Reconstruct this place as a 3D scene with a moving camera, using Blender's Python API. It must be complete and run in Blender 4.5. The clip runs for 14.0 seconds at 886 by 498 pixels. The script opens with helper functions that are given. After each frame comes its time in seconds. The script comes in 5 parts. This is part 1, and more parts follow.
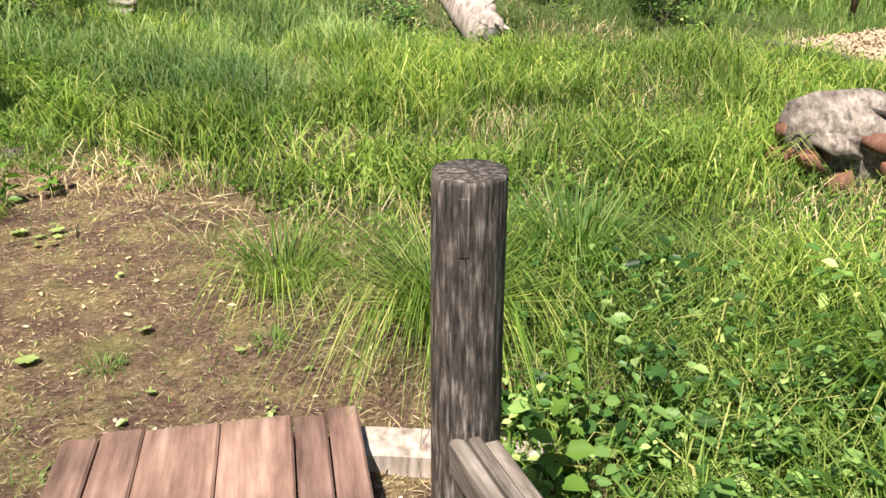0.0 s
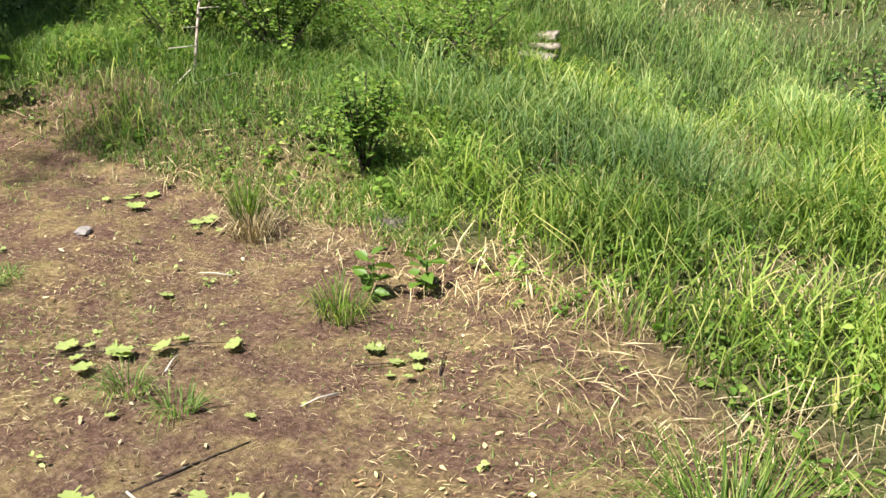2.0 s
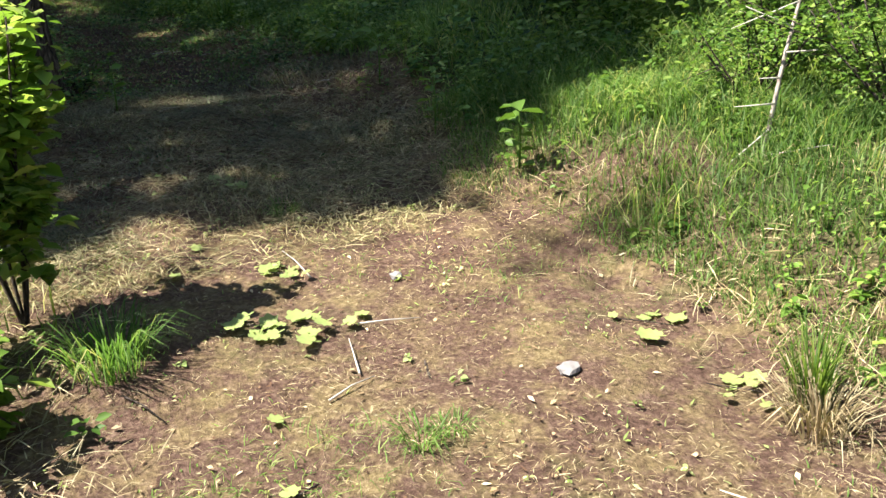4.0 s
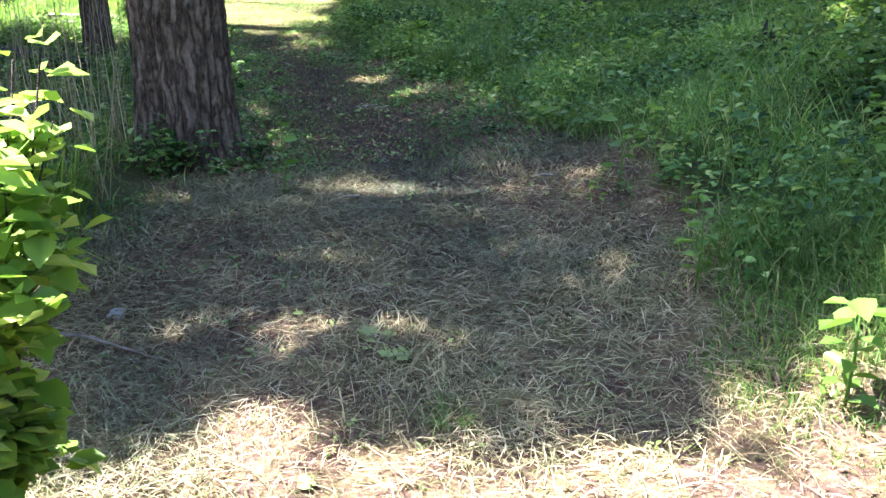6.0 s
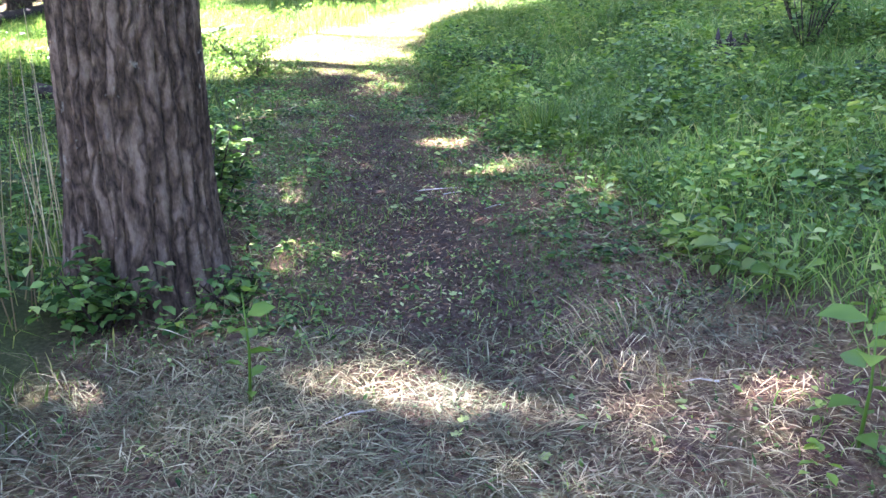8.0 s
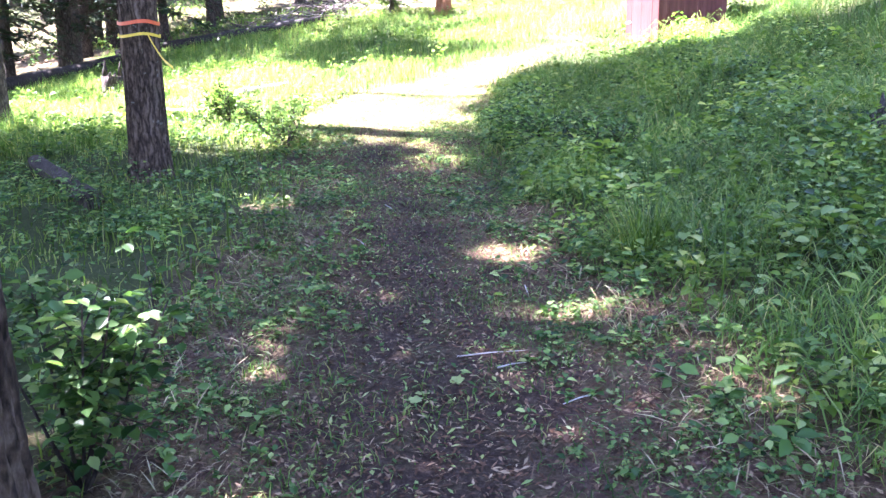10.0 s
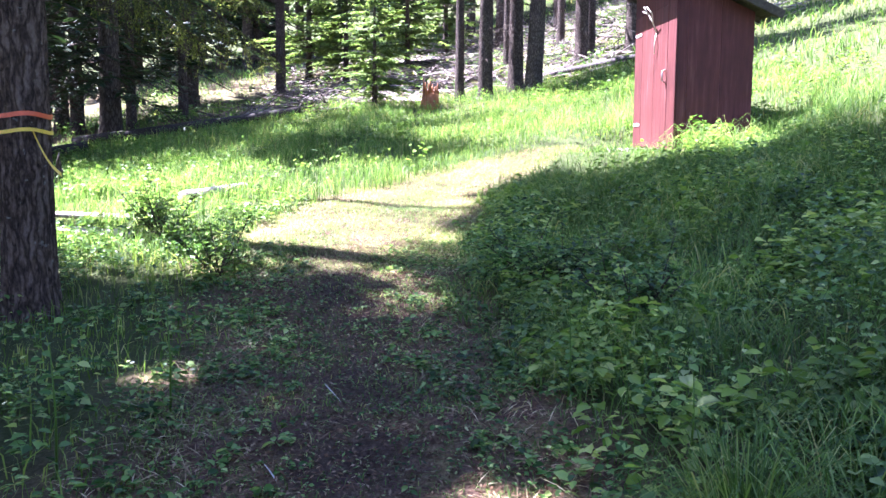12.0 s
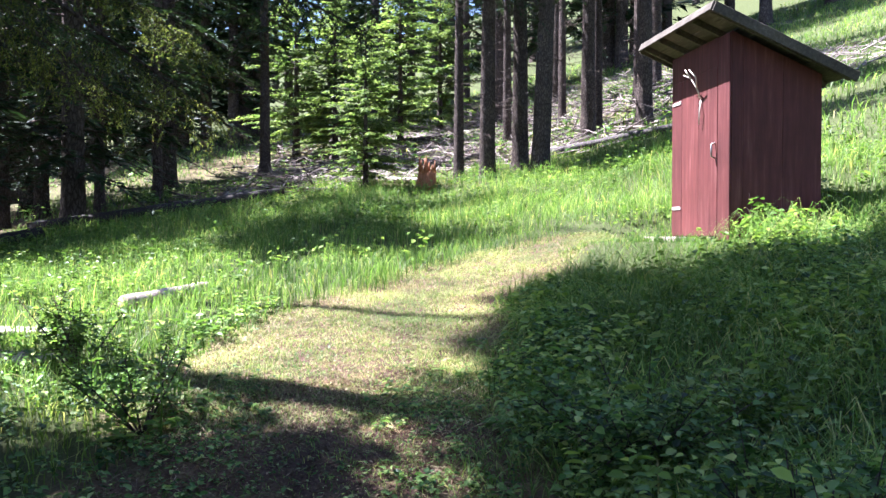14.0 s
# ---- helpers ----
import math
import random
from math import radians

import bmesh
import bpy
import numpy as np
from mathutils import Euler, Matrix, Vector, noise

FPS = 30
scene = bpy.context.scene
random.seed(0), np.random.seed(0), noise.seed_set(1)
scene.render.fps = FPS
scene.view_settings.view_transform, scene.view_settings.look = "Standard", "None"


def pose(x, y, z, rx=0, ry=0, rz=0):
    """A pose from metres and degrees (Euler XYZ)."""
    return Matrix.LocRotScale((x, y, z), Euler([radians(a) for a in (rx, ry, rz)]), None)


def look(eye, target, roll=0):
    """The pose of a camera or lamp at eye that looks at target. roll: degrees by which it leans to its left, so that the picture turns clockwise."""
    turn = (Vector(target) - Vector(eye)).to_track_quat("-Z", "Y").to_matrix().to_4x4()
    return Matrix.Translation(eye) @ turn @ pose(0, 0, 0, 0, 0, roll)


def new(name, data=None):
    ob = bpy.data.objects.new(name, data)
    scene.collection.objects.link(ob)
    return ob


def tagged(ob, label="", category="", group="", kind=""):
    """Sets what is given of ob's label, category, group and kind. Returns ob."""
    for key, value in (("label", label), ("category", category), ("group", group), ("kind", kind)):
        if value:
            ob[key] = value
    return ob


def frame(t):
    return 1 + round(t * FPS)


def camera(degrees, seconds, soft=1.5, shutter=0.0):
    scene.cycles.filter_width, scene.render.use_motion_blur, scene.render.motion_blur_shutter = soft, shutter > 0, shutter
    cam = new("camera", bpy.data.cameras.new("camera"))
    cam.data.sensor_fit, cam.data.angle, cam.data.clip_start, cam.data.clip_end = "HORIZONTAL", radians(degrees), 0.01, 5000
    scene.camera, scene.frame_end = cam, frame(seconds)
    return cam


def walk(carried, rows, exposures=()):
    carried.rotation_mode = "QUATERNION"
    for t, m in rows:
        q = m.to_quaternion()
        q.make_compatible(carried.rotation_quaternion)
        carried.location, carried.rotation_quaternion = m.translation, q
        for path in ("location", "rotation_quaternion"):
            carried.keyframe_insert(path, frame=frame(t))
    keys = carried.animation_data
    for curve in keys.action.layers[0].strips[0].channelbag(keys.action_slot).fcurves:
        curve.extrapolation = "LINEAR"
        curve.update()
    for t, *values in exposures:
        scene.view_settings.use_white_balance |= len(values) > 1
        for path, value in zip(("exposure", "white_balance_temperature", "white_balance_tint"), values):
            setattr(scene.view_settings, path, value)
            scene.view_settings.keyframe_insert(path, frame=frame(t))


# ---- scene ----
cam = camera(54.3, 14.0)
PATH = [
    (0.0, (0.000, 0.000, 1.668), (0.000, 2.741, 0.448), 0.00),
    (0.5, (-0.126, 0.316, 1.643), (-0.551, 3.046, 0.473), 0.21),
    (1.0, (-0.272, 0.653, 1.638), (-0.915, 3.346, 0.484), 0.78),
    (1.5, (-0.418, 1.016, 1.610), (-1.344, 3.632, 0.468), 1.90),
    (2.0, (-0.598, 1.398, 1.607), (-1.798, 3.906, 0.479), 0.79),
    (2.5, (-0.799, 1.746, 1.635), (-2.161, 4.198, 0.571), -0.29),
    (3.0, (-1.000, 2.109, 1.615), (-2.779, 4.305, 0.609), 0.27),
    (3.5, (-1.238, 2.336, 1.573), (-3.476, 4.078, 0.596), -0.92),
    (4.0, (-1.659, 2.592, 1.471), (-4.189, 3.877, 0.495), -3.79),
    (6.5, (-3.795, 3.361, 1.667), (-6.630, 3.905, 0.851), -0.22),
    (7.0, (-4.371, 3.528, 1.704), (-7.233, 3.975, 0.923), -0.16),
    (9.5, (-7.161, 4.014, 1.852), (-10.075, 4.130, 1.147), -1.07),
    (10.0, (-7.694, 4.083, 1.888), (-10.630, 4.137, 1.274), -1.00),
    (10.5, (-8.287, 4.138, 1.963), (-11.243, 4.188, 1.452), -1.73),
    (11.0, (-8.796, 4.211, 2.015), (-11.764, 4.241, 1.582), -1.64),
    (11.5, (-9.311, 4.231, 2.050), (-12.288, 4.271, 1.679), -0.59),
    (12.0, (-9.856, 4.231, 2.078), (-12.838, 4.337, 1.766), 0.47),
    (12.5, (-10.446, 4.232, 2.166), (-13.436, 4.353, 1.952), 0.55),
    (13.0, (-10.982, 4.186, 2.227), (-13.975, 4.333, 2.085), 0.18),
    (13.5, (-11.505, 4.181, 2.271), (-14.501, 4.330, 2.223), 0.08),
    (14.0, (-12.131, 4.137, 2.260), (-15.128, 4.273, 2.213), 0.13),
]
EXPOSURE = [(0.0, 1.57, 6550, 9), (2.0, 1.66, 6500, 8), (3.0, 1.78, 6450, 8), (4.0, 2.1, 6350, 9), (5.3, 3.0, 5900, 11), (6.5, 4.35, 5600, 20), (7.2, 4.65, 5650, 24),
            (9.5, 4.9, 5700, 37), (10.5, 4.55, 5350, 37), (11.5, 4.05, 5250, 36), (12.5, 3.42, 5300, 33), (14.0, 2.98, 5450, 25)]
walk(cam, [(t, look(e, g, r)) for t, e, g, r in PATH], EXPOSURE)

# ---- light ----
SUN_BEARING, SUN_HEIGHT = 155.0, 60.0      # degrees left of +y, degrees above the horizon
world = bpy.data.worlds.new("sky")
scene.world = world
world.use_nodes = True
wn = world.node_tree
sky = wn.nodes.new("ShaderNodeTexSky")
sky.sky_type, sky.sun_disc = "NISHITA", False
sky.sun_elevation, sky.sun_rotation = radians(SUN_HEIGHT), radians(360 - SUN_BEARING)
wn.links.new(sky.outputs["Color"], wn.nodes["Background"].inputs["Color"])
wn.nodes["Background"].inputs["Strength"].default_value = 0.05
sb, sh = radians(SUN_BEARING), radians(SUN_HEIGHT)
TO_SUN = Vector((-math.sin(sb) * math.cos(sh), math.cos(sb) * math.cos(sh), math.sin(sh)))
sun = new("sun", bpy.data.lights.new("sun", "SUN"))
sun.data.energy, sun.data.angle, sun.data.color = 5.0, radians(0.6), (1.0, 0.95, 0.86)
sun.matrix_world = look(TO_SUN * 60, (0, 0, 0))

# ---- materials ----


def material(name):
    m = bpy.data.materials.new(name)
    m.use_nodes = True
    t = m.node_tree
    return m, t, t.nodes["Principled BSDF"]


def ramp(t, stops, source, interp="LINEAR"):
    n = t.nodes.new("ShaderNodeValToRGB")
    n.color_ramp.interpolation = interp
    el = n.color_ramp.elements
    while len(el) < len(stops):
        el.new(0.5)
    for e, (p, c) in zip(el, stops):
        e.position, e.color = p, (*c, 1)
    t.links.new(source, n.inputs[0])
    return n.outputs[0]


def noise_node(t, scale, detail=4, rough=0.6, stretch=None, dist=0.0):
    co = t.nodes.new("ShaderNodeTexCoord")
    n = t.nodes.new("ShaderNodeTexNoise")
    n.inputs["Scale"].default_value, n.inputs["Detail"].default_value = scale, detail
    n.inputs["Roughness"].default_value, n.inputs["Distortion"].default_value = rough, dist
    src = co.outputs["Object"]
    if stretch:
        mp = t.nodes.new("ShaderNodeMapping")
        mp.inputs["Scale"].default_value = stretch
        t.links.new(src, mp.inputs["Vector"])
        src = mp.outputs["Vector"]
    t.links.new(src, n.inputs["Vector"])
    return n.outputs["Fac"]


def mixed(t, fac, a, b, kind="MIX"):
    n = t.nodes.new("ShaderNodeMix")
    n.data_type, n.blend_type = "RGBA", kind
    for sock, v in ((n.inputs["Factor"], fac), (n.inputs[6], a), (n.inputs[7], b)):
        if isinstance(v, (int, float)):
            sock.default_value = v
        elif isinstance(v, tuple):
            sock.default_value = (*v, 1)
        else:
            t.links.new(v, sock)
    return n.outputs[2]


def bump(t, p, height, strength, distance):
    n = t.nodes.new("ShaderNodeBump")
    n.inputs["Strength"].default_value, n.inputs["Distance"].default_value = strength, distance
    t.links.new(height, n.inputs["Height"])
    t.links.new(n.outputs["Normal"], p.inputs["Normal"])


def foliage(name, stops, through_light=0.35, rough=0.5, patch=0.8):
    """Leaves and blades: each piece has its own shade, with broad patches of painted self-shadow, and lets some light
    through.
    """
    m, t, p = material(name)
    geo = t.nodes.new("ShaderNodeNewGeometry")
    col = ramp(t, stops, geo.outputs["Random Per Island"])
    # dark patches put the shade of plants on one another into the colour
    broad = noise_node(t, patch, 3)
    dark = ramp(t, [(0.32, (0.4, 0.46, 0.45)), (0.66, (1.3, 1.22, 1.05))], broad)
    col = mixed(t, 1.0, col, dark, "MULTIPLY")
    t.links.new(col, p.inputs["Base Color"])
    p.inputs["Roughness"].default_value = rough
    p.inputs["Specular IOR Level"].default_value = 0.16
    tr = t.nodes.new("ShaderNodeBsdfTranslucent")
    t.links.new(mixed(t, 1.0, col, (1.4, 1.5, 0.85), "MULTIPLY"), tr.inputs["Color"])
    mix = t.nodes.new("ShaderNodeMixShader")
    mix.inputs[0].default_value = through_light
    t.links.new(p.outputs[0], mix.inputs[1])
    t.links.new(tr.outputs[0], mix.inputs[2])
    t.links.new(mix.outputs[0], t.nodes["Material Output"].inputs["Surface"])
    return m


def wood(name, stops, scale=6.0, stretch=(1, 1, 0.12), rough=0.8, height=0.6, blotch=(0.6, 1.15)):
    m, t, p = material(name)
    grain = noise_node(t, scale * 4, 6, 0.65, stretch)
    info = t.nodes.new("ShaderNodeObjectInfo")
    col = ramp(t, stops, grain)
    blot = noise_node(t, scale * 0.35, 4, 0.6)
    b0, b1 = blotch
    col = mixed(t, 1.0, col, ramp(t, [(0.3, (b0, b0, b0)), (0.7, (b1, b1, b1))], blot), "MULTIPLY")
    col = mixed(t, 1.0, col, ramp(t, [(0.0, (0.82, 0.8, 0.8)), (1.0, (1.12, 1.1, 1.06))], info.outputs["Random"]), "MULTIPLY")
    t.links.new(col, p.inputs["Base Color"])
    p.inputs["Roughness"].default_value = rough
    p.inputs["Specular IOR Level"].default_value = 0.25
    bump(t, p, grain, height, 0.01)
    return m


GRASS = foliage("tall_grass_green", [(0.0, (0.05, 0.1, 0.018)), (0.4, (0.12, 0.2, 0.036)), (0.8, (0.235, 0.31, 0.075)), (1.0, (0.44, 0.42, 0.18))], 0.42)
SEDGE = foliage("sedge_blue_green", [(0.0, (0.075, 0.14, 0.05)), (0.6, (0.16, 0.25, 0.09)), (1.0, (0.36, 0.4, 0.19))], 0.4)
MEADOW = foliage("meadow_grass", [(0.0, (0.055, 0.115, 0.02)), (0.5, (0.125, 0.225, 0.055)), (0.9, (0.24, 0.32, 0.11)), (1.0, (0.45, 0.4, 0.18))], 0.45, patch=0.5)
STRAW = foliage("dry_straw", [(0.0, (0.16, 0.11, 0.065)), (0.5, (0.34, 0.265, 0.165)), (1.0, (0.56, 0.48, 0.33))], 0.15, 0.7)
# near-black first stop paints the shaded gaps between the leaves
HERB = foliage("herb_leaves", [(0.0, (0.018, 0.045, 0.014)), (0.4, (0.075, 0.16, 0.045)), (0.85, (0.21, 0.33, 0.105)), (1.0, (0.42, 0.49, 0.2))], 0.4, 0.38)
BUSHLEAF = foliage("bush_leaves", [(0.0, (0.07, 0.14, 0.025)), (0.6, (0.12, 0.21, 0.04)), (1.0, (0.24, 0.32, 0.08))], 0.35, 0.4)
MAPLE = foliage("cut_maple_leaf", [(0.0, (0.16, 0.22, 0.06)), (0.6, (0.29, 0.35, 0.13)), (1.0, (0.46, 0.48, 0.26))], 0.25, 0.5)
NEEDLE = foliage("spruce_needles", [(0.0, (0.014, 0.03, 0.014)), (0.6, (0.028, 0.055, 0.025)), (1.0, (0.06, 0.095, 0.045))], 0.18, 0.55)
FARGREEN = foliage("grey_green_needles", [(0.0, (0.04, 0.075, 0.04)), (0.6, (0.085, 0.135, 0.075)), (1.0, (0.16, 0.22, 0.12))], 0.3, 0.55)
YOUNG = foliage("young_fir_needles", [(0.0, (0.09, 0.15, 0.045)), (0.6, (0.18, 0.26, 0.085)), (1.0, (0.3, 0.36, 0.15))], 0.4, 0.55)
HAYGREEN = foliage("pale_mown_grass", [(0.0, (0.11, 0.17, 0.05)), (0.5, (0.22, 0.28, 0.1)), (1.0, (0.44, 0.43, 0.22))], 0.35, 0.6)
HAY = foliage("mown_hay", [(0.0, (0.06, 0.065, 0.03)), (0.5, (0.19, 0.18, 0.1)), (1.0, (0.42, 0.37, 0.24))], 0.2, 0.6)
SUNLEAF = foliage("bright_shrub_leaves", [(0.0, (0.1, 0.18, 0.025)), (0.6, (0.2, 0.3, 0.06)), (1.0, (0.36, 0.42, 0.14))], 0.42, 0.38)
PALELEAF = foliage("pale_dry_leaf", [(0.0, (0.26, 0.17, 0.1)), (0.6, (0.42, 0.33, 0.21)), (1.0, (0.58, 0.5, 0.36))], 0.1, 0.7)
LITTER = foliage("dead_leaf_litter", [(0.0, (0.055, 0.03, 0.02)), (0.7, (0.16, 0.09, 0.055)), (1.0, (0.38, 0.28, 0.19))], 0.05, 0.8)

WEATHERED = wood("weathered_grey_wood", [(0.36, (0.012, 0.01, 0.009)), (0.52, (0.065, 0.052, 0.047)), (0.75, (0.3, 0.26, 0.24))], 26, blotch=(0.45, 1.1))
# lighter copy of the grey wood, with the sun on the rail in its colour
SILVER = wood("sunlit_grey_rail", [(0.32, (0.04, 0.032, 0.026)), (0.52, (0.17, 0.14, 0.12)), (0.82, (0.38, 0.335, 0.3))], 8, (1, 0.12, 1))
PALEWOOD = wood("bleached_log_wood", [(0.3, (0.085, 0.058, 0.045)), (0.45, (0.28, 0.225, 0.195)), (0.75, (0.56, 0.5, 0.46))], 5, blotch=(0.5, 1.15))
PLANK = wood("red_brown_plank", [(0.28, (0.07, 0.036, 0.028)), (0.55, (0.2, 0.12, 0.095)), (0.85, (0.36, 0.26, 0.215))], 5, (1, 0.1, 1), 0.75, 0.6, (0.4, 1.2))
BARNRED = wood("barn_red_paint", [(0.2, (0.055, 0.016, 0.015)), (0.55, (0.108, 0.032, 0.029)), (0.9, (0.22, 0.095, 0.088))], 4, (1, 1, 0.08), 0.6, 0.3, (0.75, 1.12))
ROOFWOOD = wood("mossy_roof_timber", [(0.2, (0.04, 0.033, 0.024)), (0.55, (0.1, 0.085, 0.065)), (0.9, (0.2, 0.18, 0.14))], 6, (0.15, 1, 1), 0.85)
DARKWOOD = wood("dark_charred_wood", [(0.25, (0.014, 0.011, 0.01)), (0.55, (0.045, 0.036, 0.03)), (0.85, (0.12, 0.1, 0.085))], 8)
FRESHROT = wood("orange_split_wood", [(0.2, (0.12, 0.04, 0.02)), (0.5, (0.36, 0.14, 0.06)), (0.9, (0.55, 0.33, 0.2))], 8)
ROTTEN = wood("rotten_red_wood", [(0.2, (0.05, 0.022, 0.016)), (0.55, (0.15, 0.07, 0.045)), (0.9, (0.32, 0.2, 0.14))], 8)


def bark_material(name, dark, mid, light, across=15, along=0.2):
    """Bark in tall plates parted by dark cracks."""
    m, t, p = material(name)
    co = t.nodes.new("ShaderNodeTexCoord")
    wob = t.nodes.new("ShaderNodeTexNoise")
    wob.inputs["Scale"].default_value, wob.inputs["Detail"].default_value = 5.0, 4
    t.links.new(co.outputs["Object"], wob.inputs["Vector"])
    add = t.nodes.new("ShaderNodeMix")
    add.data_type, add.blend_type = "RGBA", "LINEAR_LIGHT"
    add.inputs["Factor"].default_value = 0.07
    t.links.new(co.outputs["Object"], add.inputs[6])
    t.links.new(wob.outputs["Color"], add.inputs[7])
    mp = t.nodes.new("ShaderNodeMapping")
    mp.inputs["Scale"].default_value = (1, 1, along)
    t.links.new(add.outputs[2], mp.inputs["Vector"])
    vo = t.nodes.new("ShaderNodeTexVoronoi")
    vo.feature = "DISTANCE_TO_EDGE"
    vo.inputs["Scale"].default_value = across
    t.links.new(mp.outputs["Vector"], vo.inputs["Vector"])
    plates = ramp(t, [(0.0, (0, 0, 0)), (0.22, (0.75, 0.75, 0.75)), (0.6, (1, 1, 1))], vo.outputs["Distance"])
    fine = noise_node(t, 45, 6, 0.75, (1, 1, 0.45))
    both = mixed(t, 0.45, plates, ramp(t, [(0.3, (0, 0, 0)), (0.7, (1, 1, 1))], fine))
    col = ramp(t, [(0.12, dark), (0.5, mid), (0.95, light)], both)
    broad = noise_node(t, 1.7, 3)
    col = mixed(t, 1.0, col, ramp(t, [(0.35, (0.75, 0.72, 0.7)), (0.65, (1.15, 1.12, 1.1))], broad), "MULTIPLY")
    spots = noise_node(t, 14.0, 3, 0.6)
    col = mixed(t, ramp(t, [(0.66, (0, 0, 0)), (0.72, (0.5, 0.5, 0.5))], spots), col, (0.34, 0.33, 0.28))
    t.links.new(col, p.inputs["Base Color"])
    p.inputs["Roughness"].default_value = 0.9
    p.inputs["Specular IOR Level"].default_value = 0.15
    bump(t, p, both, 1.0, 0.03)
    return m


BARK = bark_material("fir_bark", (0.022, 0.016, 0.012), (0.115, 0.08, 0.058), (0.29, 0.225, 0.175), 17, 0.14)
DARKBARK = bark_material("dark_spruce_bark", (0.03, 0.022, 0.018), (0.08, 0.062, 0.052), (0.17, 0.14, 0.12), 20, 0.3)


def plain(name, colour, rough=0.6, metal=0.0):
    m, t, p = material(name)
    n = noise_node(t, 30, 4)
    c0 = tuple(c * 0.75 for c in colour)
    t.links.new(ramp(t, [(0.3, c0), (0.7, colour)], n), p.inputs["Base Color"])
    p.inputs["Roughness"].default_value, p.inputs["Metallic"].default_value = rough, metal
    bump(t, p, n, 0.2, 0.003)
    return m


ORANGE = plain("orange_ribbon", (0.75, 0.12, 0.04), 0.4)
YELLOW = plain("yellow_ribbon", (0.8, 0.55, 0.05), 0.4)
HINGE = plain("white_hinge_plate", (0.5, 0.48, 0.45), 0.6)
ANTLER = plain("antler_bone", (0.62, 0.55, 0.45), 0.6)
STEEL = plain("dull_steel", (0.4, 0.38, 0.35), 0.45, 0.8)
STONE = plain("grey_stone", (0.2, 0.18, 0.17), 0.85)
GRAVEL = plain("tan_gravel", (0.33, 0.25, 0.165), 0.95)
STICK = plain("pale_dead_stick", (0.48, 0.43, 0.37), 0.85)
RUSTSTEEL = plain("rusty_signpost", (0.12, 0.06, 0.045), 0.7)


MOSSY = foliage("mossy_hanging_needles", [(0.0, (0.06, 0.085, 0.025)), (0.6, (0.13, 0.15, 0.045)), (1.0, (0.27, 0.28, 0.09))], 0.45, 0.6)


def ground_material():
    m, t, p = material("forest_ground")
    at = t.nodes.new("ShaderNodeAttribute")
    at.attribute_name = "bare"
    fine = noise_node(t, 38, 9, 0.78)
    mid = noise_node(t, 4.5, 8, 0.75)
    big = noise_node(t, 1.3, 7, 0.75)
    # mask of the stretch of path with the darker soil tone
    dark_at = t.nodes.new("ShaderNodeAttribute")
    dark_at.attribute_name = "dark_path"
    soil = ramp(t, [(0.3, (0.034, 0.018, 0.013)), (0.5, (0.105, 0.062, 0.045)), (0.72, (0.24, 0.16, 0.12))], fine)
    darker_soil = ramp(t, [(0.32, (0.012, 0.009, 0.007)), (0.52, (0.045, 0.032, 0.025)), (0.74, (0.13, 0.1, 0.075))], fine)
    straw = ramp(t, [(0.3, (0.085, 0.062, 0.03)), (0.52, (0.21, 0.155, 0.075)), (0.75, (0.39, 0.305, 0.165))], fine)
    moss = ramp(t, [(0.3, (0.05, 0.065, 0.018)), (0.6, (0.11, 0.13, 0.035)), (0.8, (0.19, 0.19, 0.07))], fine)
    b = mixed(t, ramp(t, [(0.46, (0, 0, 0)), (0.62, (0.9, 0.9, 0.9))], mid), soil, straw)
    b = mixed(t, ramp(t, [(0.54, (0, 0, 0)), (0.7, (0.65, 0.65, 0.65))], big), b, moss)
    b = mixed(t, dark_at.outputs["Fac"], b, darker_soil)
    under = ramp(t, [(0.3, (0.028, 0.034, 0.013)), (0.55, (0.065, 0.078, 0.028)), (0.8, (0.15, 0.135, 0.06))], fine)
    t.links.new(mixed(t, at.outputs["Fac"], under, b), p.inputs["Base Color"])
    p.inputs["Roughness"].default_value = 0.95
    p.inputs["Specular IOR Level"].default_value = 0.1
    bump(t, p, fine, 0.9, 0.03)
    return m


GROUND = ground_material()

# ---- the lie of the land ----
CLEARING = [(0.6, -1.5), (0.25, 1.0), (-0.1, 2.6), (-0.62, 3.2), (-1.3, 4.0), (-2.0, 4.45), (-3.2, 4.75), (-4.2, 4.85), (-5.2, 4.75),
            (-6.2, 4.85), (-7.6, 5.05), (-9.5, 5.05), (-11.5, 4.9), (-13.5, 4.65), (-15.2, 4.4), (-16.8, 4.3), (-18.4, 4.4), (-19.8, 4.75), (-21.4, 5.15),
            (-23.0, 5.95), (-23.5, 6.5), (-23.3, 5.2), (-22.0, 4.2), (-20.2, 3.1), (-19.0, 2.6), (-17.6, 2.9), (-15.6, 3.2), (-13.6, 3.3), (-11.6, 3.15), (-10.1, 3.25), (-9.0, 3.3),
            (-8.0, 2.9), (-7.0, 2.3), (-6.0, 2.35), (-5.2, 2.75), (-4.2, 2.7), (-3.3, 1.8), (-2.6, 0.4), (-1.9, -1.5)]


